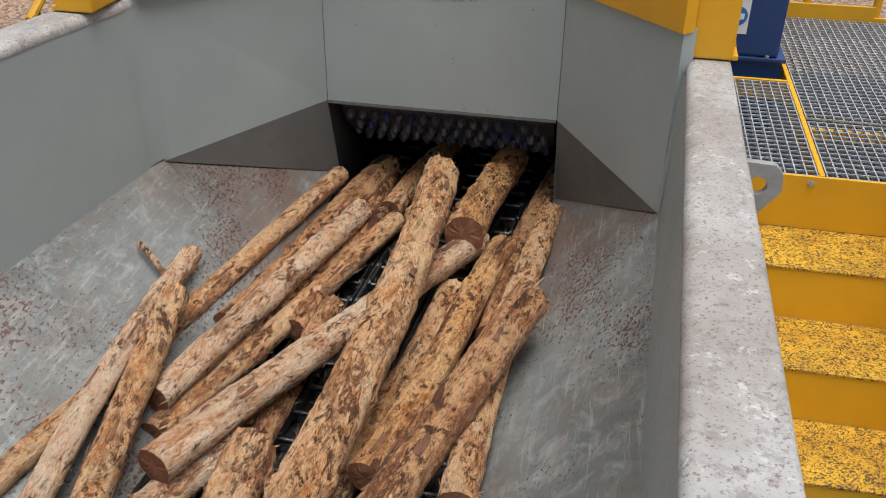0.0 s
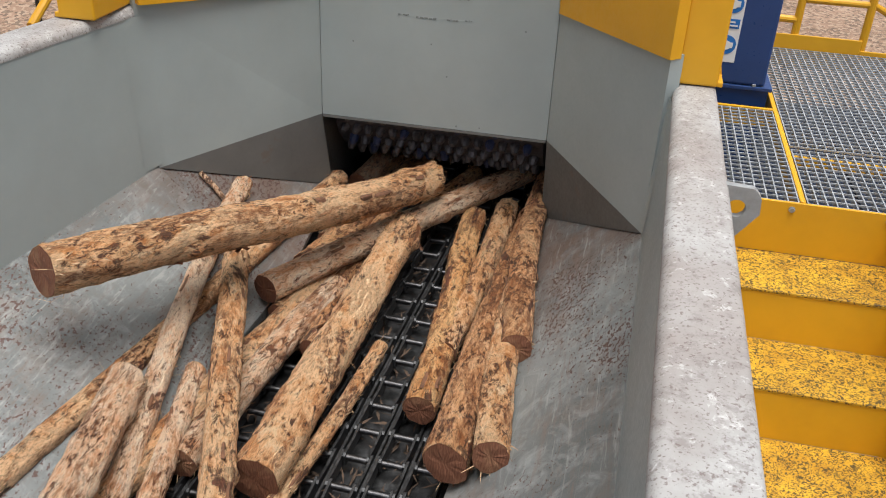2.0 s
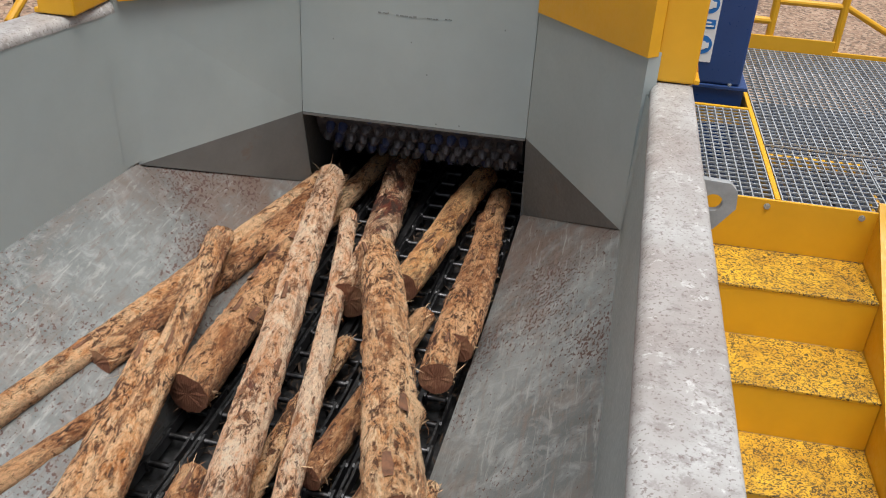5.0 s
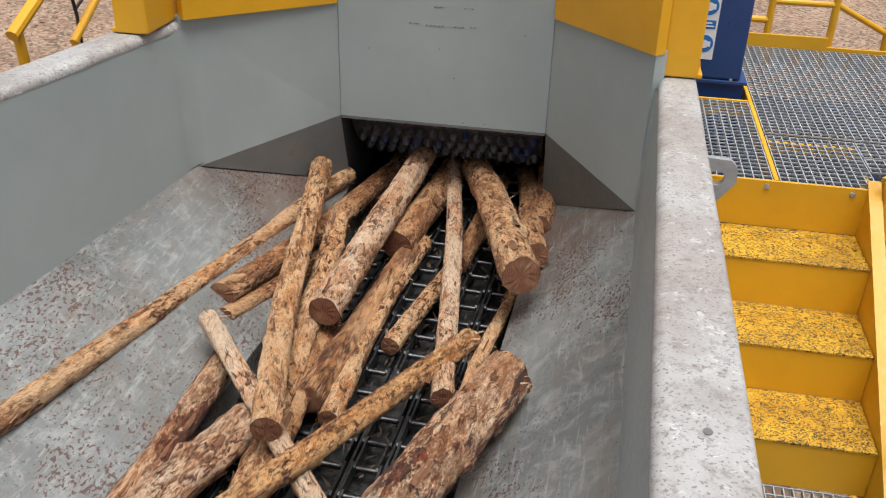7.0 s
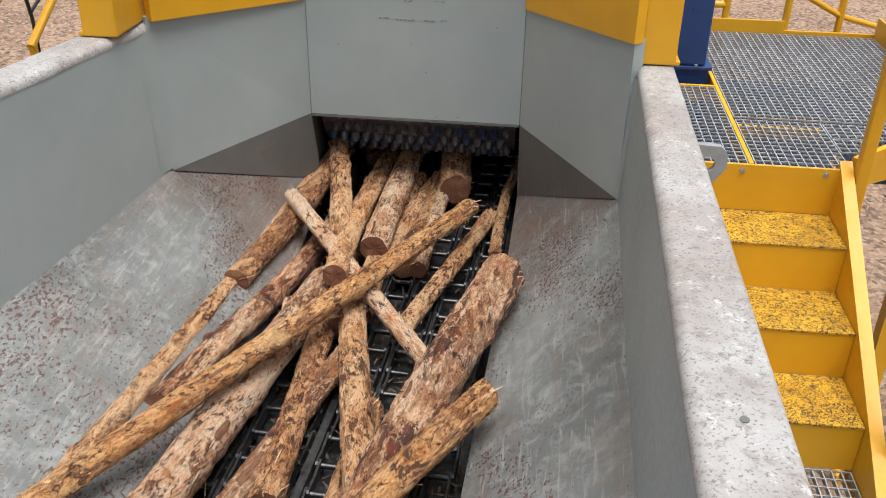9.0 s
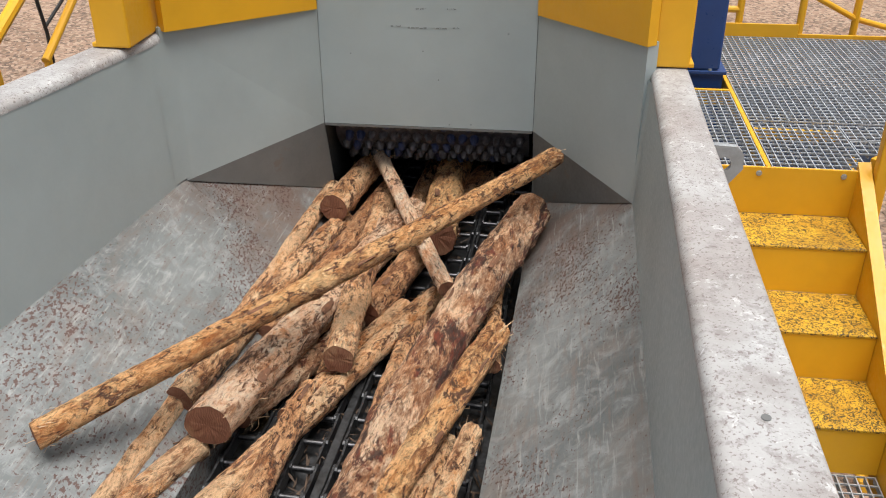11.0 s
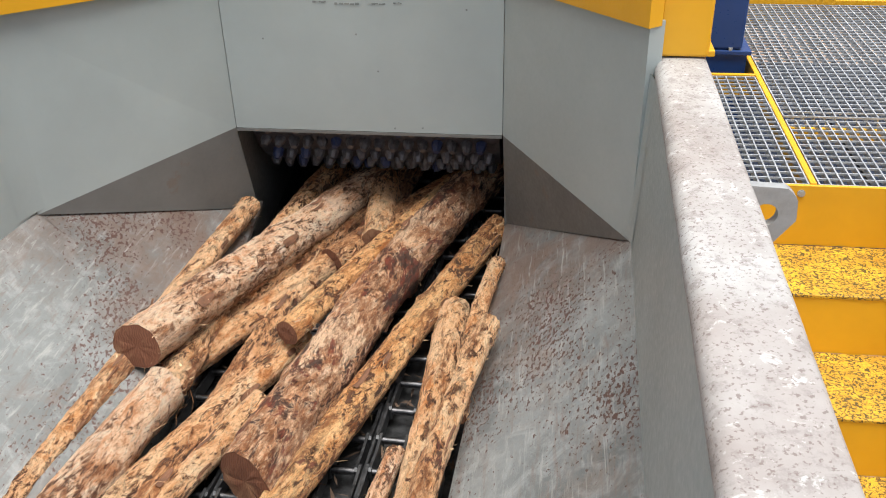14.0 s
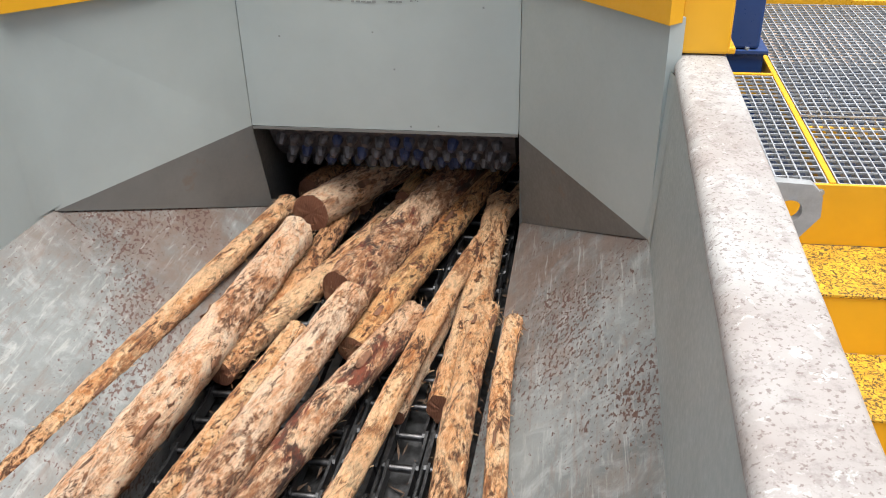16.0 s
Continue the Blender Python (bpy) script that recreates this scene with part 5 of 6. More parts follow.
    walk(logs[26], [
        (0, pose(-0.280, -4.105, 0.849, -2.0, 0, -3.1)), (3.2, pose(-0.350, -3.145, 0.849, -2.0, 0, -3.1)), (4.2, pose(-0.619, -2.045, 0.857, -3.7, 0, -13.1)),
        (5.5, pose(-0.581, -1.487, 0.850, -5.1, 0, -15.1)), (6, pose(-0.547, -1.206, 0.848, -4.9, 0, -14.7)), (6.5, pose(-0.500, -0.966, 0.831, -7.8, 0, -19.7)),
        (7, pose(-0.491, -0.870, 0.832, -6.5, 0, -16.2)), (7.5, pose(-0.379, -0.664, 0.793, -2.3, 0, -13.9)), (8, pose(-0.306, -0.494, 0.784, 0.0, 0, -14.5)),
        (9.59362, pose(-0.252, 1.400, 0.804, 0.0, 0, -0.0)), (16, pose(-0.252, 1.450, 0.804, 0.0, 0, -0.0)),
    ])
    walk(logs[27], [
        (0, pose(-0.260, -4.507, 0.829, 0.9, 0, 1.7)), (3.2, pose(-0.326, -3.547, 0.829, 0.9, 0, 1.7)), (4.2, pose(-0.326, -2.924, 0.839, 1.7, 0, 3.2)),
        (5.5, pose(-0.578, -2.412, 0.831, 2.2, 0, -1.4)), (6, pose(-0.584, -2.345, 0.829, 0.7, 0, -5.1)), (6.5, pose(-0.585, -2.355, 0.831, 0.9, 0, -4.2)),
        (7, pose(-0.562, -2.243, 0.830, 1.7, 0, -2.6)), (7.5, pose(-0.550, -1.749, 0.847, 1.0, 0, -3.9)), (8, pose(-0.506, -1.358, 0.841, -0.1, 0, -6.0)),
        (8.5, pose(-0.493, -1.140, 0.840, -1.7, 0, -9.1)), (9.6, pose(-0.377, -0.259, 0.834, -1.2, 0, -8.5)), (10.7, pose(-0.300, 1.800, 0.818, -0.0, 0, -0.0)),
        (16, pose(-0.300, 1.850, 0.818, -0.0, 0, -0.0)),
    ])
    walk(logs[28], [
        (0, pose(0.280, -4.091, 0.857, 3.0, 0, 21.0)), (3.2, pose(0.350, -3.131, 0.857, 3.0, 0, 21.0)), (4.2, pose(0.388, -2.736, 0.867, 5.4, 0, 40.8)),
        (5.5, pose(0.413, -2.495, 0.857, 6.7, 0, 53.9)), (6, pose(-0.162, -2.304, 0.870, 6.9, 0, 36.8)), (6.5, pose(-0.203, -2.054, 0.900, 4.9, 0, 30.9)),
        (7, pose(-0.157, -1.886, 0.896, 9.3, 0, 42.8)), (7.5, pose(-0.339, -1.444, 0.946, 9.3, 0, 51.9)), (8, pose(-0.231, -1.119, 0.909, 5.0, 0, 43.5)),
        (8.5, pose(-0.176, -0.981, 0.913, 5.4, 0, 39.5)), (11, pose(-0.040, -0.338, 0.959, 2.4, 0, 22.4)), (11.5, pose(-0.040, -0.319, 0.959, 2.3, 0, 21.9)),
        (12, pose(-0.008, -0.148, 0.959, 2.4, 0, 21.0)), (12.5, pose(0.005, 0.090, 0.883, 0.0, 0, 13.5)), (13, pose(0.039, 0.357, 0.828, -1.4, 0, 12.9)),
        (13.5, pose(-0.057, 0.877, 0.833, 0.0, 0, 14.4)), (14.1445, pose(-0.057, 1.650, 0.803, 0.0, 0, 0.0)), (16, pose(-0.057, 1.700, 0.803, 0.0, 0, 0.0)),
    ])
    walk(logs[29], [
        (0, pose(0.251, -4.258, 0.785, -0.0, 0, -2.0)), (3.2, pose(0.314, -3.298, 0.785, -0.0, 0, -2.0)), (4.2, pose(0.314, -2.361, 0.795, -0.0, 0, -3.9)),
        (5.5, pose(0.200, -1.700, 0.785, 0.0, 0, -9.7)), (6, pose(0.196, -1.686, 0.785, 0.0, 0, -10.9)), (6.5, pose(0.192, -1.363, 0.785, 0.0, 0, -13.1)),
        (7, pose(0.134, -0.658, 0.785, 0.0, 0, -11.3)), (7.5, pose(0.118, -1.393, 0.805, 0.0, 0, -14.8)), (8, pose(0.208, -0.805, 0.805, 0.0, 0, -16.7)),
        (8.5, pose(0.212, -0.674, 0.805, 0.0, 0, -15.5)), (9.6, pose(0.274, -0.038, 0.805, 0.0, 0, -12.7)), (10.7, pose(0.269, 1.550, 0.805, -0.0, 0, -0.0)),
        (16, pose(0.269, 1.600, 0.805, -0.0, 0, -0.0)),
    ])
    walk(logs[30], [
        (0, pose(0.280, -4.409, 0.912, -0.8, 0, 1.2)), (3.2, pose(0.350, -3.449, 0.912, -0.8, 0, 1.2)), (4.2, pose(0.456, -2.763, 0.922, -1.5, 0, 2.2)),
        (5.5, pose(0.388, -2.233, 0.911, -2.0, 0, -0.7)), (6, pose(0.325, -2.007, 0.840, 4.8, 0, -8.1)), (6.5, pose(0.334, -1.543, 0.774, 0.0, 0, -3.8)),
        (7, pose(0.410, -1.336, 0.886, -9.6, 0, -0.4)), (7.5, pose(0.440, -1.093, 0.901, -0.5, 0, -3.0)), (8, pose(0.548, 0.046, 1.018, 21.1, 0, -11.6)),
        (8.5, pose(0.465, 0.234, 0.774, 0.0, 0, -3.1)), (9.6, pose(0.474, 0.624, 0.778, 0.0, 0, -3.8)), (10.7, pose(0.300, 1.700, 0.794, 0.0, 0, 0.0)),
        (16, pose(0.300, 1.750, 0.794, 0.0, 0, 0.0)),
    ])
    walk(logs[31], [
        (0, pose(0.140, -5.157, 0.943, 2.4, 0, -9.6)), (6, pose(0.175, -3.357, 0.943, 2.4, 0, -9.6)), (6.5, pose(0.003, -2.699, 0.954, 5.6, 0, -28.7)),
        (7, pose(0.184, -2.557, 0.953, 5.5, 0, -18.5)), (7.5, pose(0.136, -2.330, 0.950, 5.5, 0, -21.7)), (8, pose(0.230, -2.084, 0.933, 5.3, 0, -15.0)),
        (8.5, pose(0.239, -1.978, 0.923, 4.5, 0, -12.5)), (11, pose(0.250, -1.308, 0.918, 4.5, 0, -13.7)), (11.5, pose(0.261, -1.011, 0.867, 0.3, 0, -12.7)),
        (12, pose(0.234, -0.939, 0.868, 0.3, 0, -13.2)), (12.5, pose(0.210, -0.811, 0.867, 0.3, 0, -16.0)), (13, pose(0.214, -0.597, 0.862, 0.0, 0, -16.3)),
        (13.5, pose(0.225, -0.469, 0.855, -0.3, 0, -17.7)), (14, pose(0.166, -0.361, 0.856, -0.3, 0, -14.4)), (14.5, pose(0.142, -0.165, 0.855, -0.4, 0, -13.0)),
        (15, pose(0.211, 0.077, 0.853, -0.6, 0, -15.2)), (15.5, pose(0.239, 0.308, 0.852, 0.0, 0, -17.9)), (16, pose(0.279, 0.472, 0.852, 0.0, 0, -20.7)),
    ])
    walk(logs[32], [
        (0, pose(-0.078, -5.222, 0.909, 0.0, 0, -10.9)), (6, pose(-0.098, -3.422, 0.909, 0.0, 0, -10.9)), (6.5, pose(-0.292, -2.721, 0.909, 0.0, 0, -32.8)),
        (7, pose(-0.178, -2.233, 0.940, -1.5, 0, -27.3)), (7.5, pose(-0.260, -1.944, 0.933, -1.2, 0, -23.7)), (8, pose(-0.216, -1.698, 0.928, -1.0, 0, -23.4)),
        (8.5, pose(-0.245, -1.467, 0.940, -0.6, 0, -24.8)), (11, pose(-0.126, -1.213, 1.167, 5.3, 0, -39.5)), (11.5, pose(-0.230, -1.107, 1.103, 1.5, 0, -31.0)),
        (12, pose(-0.236, -1.009, 1.073, 0.7, 0, -25.5)), (12.4, pose(-0.232, -0.723, 1.079, -4.7, 0, -30.8)), (12.5, pose(-0.192, -0.737, 1.151, -8.8, 0, -31.5)),
        (13, pose(-0.039, -0.571, 1.204, -18.2, 0, -19.6)), (13.2, pose(0.185, 0.088, 0.952, -9.8, 0, -42.0)), (13.5, pose(0.323, 0.293, 0.893, -5.9, 0, -12.1)),
        (14, pose(0.250, 0.280, 0.868, -2.0, 0, -19.0)), (14.5, pose(0.213, 0.245, 0.838, -1.5, 0, -18.8)), (15, pose(0.292, 0.571, 0.832, -0.8, 0, -21.8)),
        (15.5, pose(0.386, 0.649, 0.839, 0.0, 0, -27.5)), (16, pose(0.215, 1.362, 0.826, 0.0, 0, -9.9)),
    ])
    walk(logs[33], [
        (0, pose(-0.280, -5.203, 0.842, 0.0, 0, -5.2)), (6.5, pose(-0.349, -3.253, 0.842, 0.0, 0, -5.2)), (7, pose(-0.582, -2.567, 0.842, 0.0, 0, -18.6)),
        (7.5, pose(-0.574, -2.445, 0.842, -0.0, 0, -20.5)), (8, pose(-0.466, -2.355, 0.842, 0.0, 0, -15.8)), (8.5, pose(-0.420, -2.024, 0.842, -0.0, 0, -8.8)),
        (11, pose(-0.258, -0.959, 0.885, -1.1, 0, -13.7)), (11.5, pose(-0.279, -0.904, 0.884, -1.3, 0, -13.0)), (12, pose(-0.228, -0.685, 0.883, -1.3, 0, -14.4)),
        (12.5, pose(-0.234, -0.405, 0.885, -1.1, 0, -11.5)), (13, pose(-0.157, -0.262, 0.883, -1.3, 0, -16.4)), (13.5, pose(-0.230, -0.195, 0.888, -1.8, 0, -15.4)),
        (14, pose(-0.248, -0.147, 0.895, -4.1, 0, -18.5)), (14.5, pose(-0.248, -0.030, 0.894, -7.0, 0, -20.9)), (15, pose(-0.248, 0.164, 0.887, -4.9, 0, -15.2)),
        (15.5, pose(-0.193, 0.417, 0.868, -4.0, 0, -14.3)), (16, pose(0.073, 0.765, 0.848, -2.9, 0, -25.7)),
    ])
    walk(logs[34], [
        (0, pose(0.204, -5.171, 0.832, -0.0, 0, 7.2)), (7, pose(0.255, -3.071, 0.832, -0.0, 0, 7.2)), (7.5, pose(0.049, -2.378, 0.832, -0.0, 0, 14.7)),
        (8, pose(0.083, -2.091, 0.861, -0.8, 0, 13.3)), (8.5, pose(0.068, -1.863, 0.859, -0.6, 0, 13.9)), (11, pose(-0.172, -0.706, 0.882, -1.6, 0, 3.4)),
        (11.5, pose(-0.173, -0.631, 0.882, -1.6, 0, 4.1)), (12, pose(-0.129, -0.401, 0.882, -1.6, 0, 4.8)), (12.5, pose(-0.054, -0.222, 0.870, -2.6, 0, 6.5)),
        (13, pose(-0.054, -0.036, 0.864, -3.2, 0, 8.3)), (13.5, pose(-0.065, 0.327, 0.851, -2.6, 0, 7.2)), (14, pose(-0.029, 0.548, 0.846, -1.3, 0, 5.3)),
        (14.9205, pose(-0.122, 1.750, 0.822, -0.0, 0, 0.0)), (16, pose(-0.122, 1.800, 0.822, -0.0, 0, 0.0)),
    ])
    walk(logs[35], [
        (0, pose(-0.013, -5.294, 0.793, -0.0, 0, -0.9)), (7.5, pose(-0.017, -3.044, 0.793, -0.0, 0, -0.9)), (8, pose(-0.217, -2.203, 0.793, 0.0, 0, -7.4)),
        (8.5, pose(-0.282, -2.108, 0.793, 0.0, 0, -12.9)), (11, pose(-0.145, -0.897, 0.793, 0.0, 0, -22.0)), (12, pose(-0.129, -0.705, 0.793, 0.0, 0, -20.5)),
        (13, pose(0.090, -0.033, 0.793, 0.0, 0, -17.3)), (13.5, pose(0.089, 0.169, 0.793, 0.0, 0, -13.3)), (14.8573, pose(0.011, 1.800, 0.813, 0.0, 0, -0.0)),
        (16, pose(0.011, 1.850, 0.813, 0.0, 0, -0.0)),
    ])
    walk(logs[36], [
        (0, pose(-0.015, -4.372, 0.802, -0.0, 0, -0.8)), (6.5, pose(-0.224, -2.321, 0.802, 0.0, 0, -5.7)), (7, pose(-0.109, -1.020, 0.802, 0.0, 0, -7.0)),
        (7.5, pose(0.044, -0.442, 0.802, 0.0, 0, -10.6)), (8, pose(0.079, -0.621, 0.802, 0.0, 0, -9.5)), (8.5, pose(0.069, -0.270, 0.802, 0.0, 0, -5.8)),
        (9.6, pose(0.122, 0.246, 0.806, 0.0, 0, -5.9)), (10.7, pose(0.096, 1.600, 0.822, 0.0, 0, -0.0)), (16, pose(0.096, 1.650, 0.822, 0.0, 0, -0.0)),
    ])
    walk(logs[37], [
        (0, pose(0.113, -5.847, 0.902, 2.7, 0, -11.3)), (8, pose(0.141, -3.447, 0.902, 2.7, 0, -11.3)), (8.5, pose(-0.055, -2.851, 0.916, 5.9, 0, -33.3)),
        (11, pose(0.131, -2.124, 0.875, 4.3, 0, -17.5)), (11.5, pose(0.124, -2.085, 0.873, 4.2, 0, -17.6)), (12, pose(0.123, -1.913, 0.877, 4.0, 0, -18.8)),
        (12.5, pose(0.104, -1.641, 0.870, 4.2, 0, -21.4)), (13, pose(0.125, -1.432, 0.865, 4.5, 0, -21.4)), (13.5, pose(0.162, -1.027, 0.817, 0.0, 0, -18.9)),
        (14, pose(0.188, -0.817, 0.817, 0.0, 0, -17.2)), (14.5, pose(0.177, -0.738, 0.817, 0.0, 0, -16.2)), (15, pose(0.296, -0.144, 0.817, -0.0, 0, -16.9)),
        (16, pose(0.267, 0.177, 0.817, 0.0, 0, -15.3)),
    ])
    walk(logs[38], [
        (0, pose(-0.280, -6.109, 0.862, -0.7, 0, -1.0)), (8.7, pose(-0.350, -3.499, 0.862, -0.7, 0, -1.0)), (9.7, pose(-0.586, -1.810, 0.871, -1.3, 0, -8.9)),
        (11, pose(-0.498, -0.932, 0.862, -1.8, 0, -9.8)), (11.5, pose(-0.493, -0.865, 0.862, -0.9, 0, -8.4)), (12, pose(-0.438, -0.733, 0.843, -1.7, 0, -9.8)),
        (12.5, pose(-0.309, -0.199, 0.835, -3.7, 0, -15.7)), (13, pose(-0.376, -0.231, 0.875, -0.1, 0, -9.7)), (13.5, pose(-0.356, -0.111, 0.872, -0.1, 0, -10.1)),
        (14, pose(-0.351, -0.254, 0.850, 1.3, 0, -7.5)), (14.5, pose(-0.286, -0.006, 0.814, -1.5, 0, -10.8)), (15, pose(-0.326, 0.438, 0.897, 2.7, 0, -6.2)),
        (16, pose(-0.300, 1.697, 0.823, 0.1, 0, 0.1)),
    ])
    walk(logs[39], [
        (0, pose(-0.280, -5.951, 0.838, -1.7, 0, -3.5)), (8.7, pose(-0.350, -3.341, 0.838, -1.7, 0, -3.5)), (9.7, pose(-0.681, -2.628, 0.844, -3.2, 0, -13.6)),
        (11, pose(-0.665, -2.278, 0.833, -4.2, 0, -16.2)), (11.5, pose(-0.624, -2.244, 0.808, -1.5, 0, -13.2)), (12, pose(-0.459, -1.342, 0.797, -0.5, 0, -9.4)),
        (12.5, pose(-0.352, -1.047, 0.794, 0.0, 0, -10.0)), (13, pose(-0.262, -0.777, 0.794, 0.0, 0, -17.1)), (13.5, pose(-0.219, -0.569, 0.794, -0.0, 0, -20.9)),
        (14, pose(-0.233, -0.441, 0.807, -2.4, 0, -26.3)), (15.7105, pose(-0.213, 1.600, 0.814, -0.0, 0, -0.0)), (16, pose(-0.213, 1.650, 0.814, -0.0, 0, -0.0)),
    ])
    walk(logs[40], [
        (0, pose(-0.052, -6.271, 0.794, 0.0, 0, -6.6)), (8.7, pose(-0.065, -3.661, 0.794, 0.0, 0, -6.6)), (9.7, pose(-0.293, -2.337, 0.804, -0.0, 0, -18.8)),
        (11, pose(-0.227, -1.617, 0.794, -0.0, 0, -23.3)), (11.5, pose(-0.218, -1.620, 0.794, 0.0, 0, -23.0)), (12, pose(-0.217, -1.434, 0.794, 0.0, 0, -22.7)),
        (12.5, pose(-0.326, -1.711, 0.794, 0.0, 0, -21.2)), (13, pose(-0.381, -1.569, 0.794, 0.0, 0, -23.0)), (13.5, pose(-0.381, -1.441, 0.794, 0.0, 0, -24.2)),
        (14, pose(-0.472, -1.516, 0.794, 0.0, 0, -23.6)), (14.5, pose(-0.327, -1.027, 0.794, 0.0, 0, -25.7)), (15, pose(-0.158, -0.408, 0.794, 0.0, 0, -9.7)),
        (16, pose(-0.065, 0.050, 0.794, 0.0, 0, -19.5)),
    ])
    walk(logs[41], [
        (0, pose(0.265, -6.105, 0.801, -0.0, 0, -2.8)), (8.7, pose(0.331, -3.495, 0.801, -0.0, 0, -2.8)), (9.7, pose(0.331, -2.860, 0.811, -0.0, 0, -5.2)),
        (11, pose(0.140, -2.314, 0.801, 0.0, 0, -12.6)), (11.5, pose(0.183, -2.280, 0.801, 0.0, 0, -8.0)), (12, pose(0.234, -2.110, 0.801, 0.0, 0, -4.3)),
        (12.5, pose(0.268, -1.792, 0.801, 0.0, 0, -6.0)), (13, pose(0.313, -1.551, 0.801, 0.0, 0, -4.1)), (13.5, pose(0.321, -1.334, 0.801, 0.0, 0, -4.0)),
        (14, pose(0.351, -1.113, 0.801, 0.0, 0, -1.6)), (14.5, pose(0.359, -0.891, 0.801, 0.0, 0, -2.2)), (15, pose(0.378, -0.719, 0.801, -0.0, 0, -0.7)),
        (15.5, pose(0.381, -0.495, 0.801, 0.0, 0, -2.5)), (16, pose(0.375, -0.330, 0.801, 0.0, 0, -3.2)),
    ])
    walk(logs[42], [
        (0, pose(0.280, -6.359, 0.894, 0.5, 0, -0.7)), (8.7, pose(0.350, -3.749, 0.894, 0.5, 0, -0.7)), (9.7, pose(0.434, -3.148, 0.904, 0.9, 0, -1.3)),
        (11, pose(0.263, -2.683, 0.895, 1.2, 0, -7.0)), (11.5, pose(0.322, -2.460, 0.942, -1.1, 0, -3.3)), (12, pose(0.343, -2.086, 0.929, -7.6, 0, -1.6)),
        (12.5, pose(0.383, -2.368, 0.978, -0.3, 0, -4.3)), (13, pose(0.403, -2.152, 0.985, -0.1, 0, -5.1)), (13.5, pose(0.322, -1.969, 0.927, 3.6, 0, -11.2)),
        (14, pose(0.399, -1.714, 0.962, 0.7, 0, -6.6)), (14.5, pose(0.303, -1.479, 0.876, 5.7, 0, -12.0)), (15, pose(0.266, -1.244, 0.866, 5.7, 0, -14.3)),
        (15.5, pose(0.265, -0.823, 0.844, -0.8, 0, -13.8)), (16, pose(0.297, -0.531, 0.846, -1.0, 0, -12.5)),
    ])
    walk(logs[43], [
        (0, pose(-0.197, -6.800, 0.835, 0.0, 0, 2.0)), (12.5, pose(-0.246, -3.259, 0.835, 0.0, 0, 2.0)), (13, pose(-0.246, -2.602, 0.835, 0.0, 0, 4.9)),
        (13.5, pose(-0.665, -2.097, 0.865, -2.0, 0, -13.2)), (14, pose(-0.587, -1.861, 0.845, -0.4, 0, -9.9)), (14.5, pose(-0.531, -1.632, 0.843, 0.9, 0, -8.6)),
        (15, pose(-0.474, -1.344, 0.836, 0.7, 0, -9.7)), (15.5, pose(-0.473, -1.147, 0.858, -0.2, 0, -10.9)), (16, pose(-0.445, -1.008, 0.861, 1.1, 0, -8.8)),
    ])
    walk(logs[44], [
        (0, pose(-0.018, -6.800, 0.853, 0.0, 0, -3.9)), (13.5, pose(-0.023, -3.116, 0.853, 0.0, 0, -3.9)), (14, pose(-0.023, -2.409, 0.853, 0.0, 0, -9.7)),
        (14.5, pose(-0.338, -2.011, 0.883, 0.0, 0, -19.4)), (15, pose(-0.204, -1.791, 0.920, -2.6, 0, -11.3)), (15.5, pose(-0.239, -1.564, 0.903, 0.0, 0, -16.5)),
        (16, pose(-0.154, -1.370, 0.903, 0.0, 0, -11.0)),
    ])
    walk(logs[45], [
        (0, pose(0.236, -6.800, 0.801, 0.0, 0, -1.5)), (13.5, pose(0.295, -3.138, 0.801, 0.0, 0, -1.5)), (14, pose(0.295, -2.373, 0.801, 0.0, 0, -3.8)),
        (14.5, pose(0.020, -2.070, 0.821, -0.0, 0, -7.7)), (15, pose(-0.043, -1.833, 0.821, -0.0, 0, -13.8)), (15.5, pose(-0.075, -1.593, 0.831, -0.0, 0, -18.7)),
        (16, pose(-0.084, -1.392, 0.841, 0.0, 0, -19.8)),
    ])
    walk(logs[46], [
        (0, pose(0.254, -6.568, 0.776, 0.0, 0, -1.2)), (13, pose(0.317, -2.668, 0.776, 0.0, 0, -1.2)), (13.5, pose(0.165, -1.705, 0.776, 0.0, 0, -9.5)),
        (14, pose(0.218, -1.520, 0.776, 0.0, 0, -6.9)), (14.5, pose(0.204, -1.292, 0.776, -0.0, 0, -10.7)), (15, pose(0.197, -1.046, 0.776, 0.0, 0, -14.8)),
        (16, pose(0.262, -0.609, 0.776, 0.0, 0, -8.8)),
    ])
    walk(logs[47], [
        (0, pose(-0.055, -6.800, 0.787, 0.0, 0, -0.7)), (13, pose(-0.068, -2.933, 0.787, 0.0, 0, -0.7)), (13.5, pose(-0.291, -1.920, 0.787, -0.0, 0, -9.9)),
        (14, pose(-0.391, -1.648, 0.787, -0.0, 0, -19.4)), (14.5, pose(-0.376, -1.505, 0.787, 0.0, 0, -17.8)), (15, pose(-0.379, -1.450, 0.787, 0.0, 0, -15.2)),
        (16, pose(-0.332, -1.331, 0.787, 0.0, 0, -12.0)),
    ])
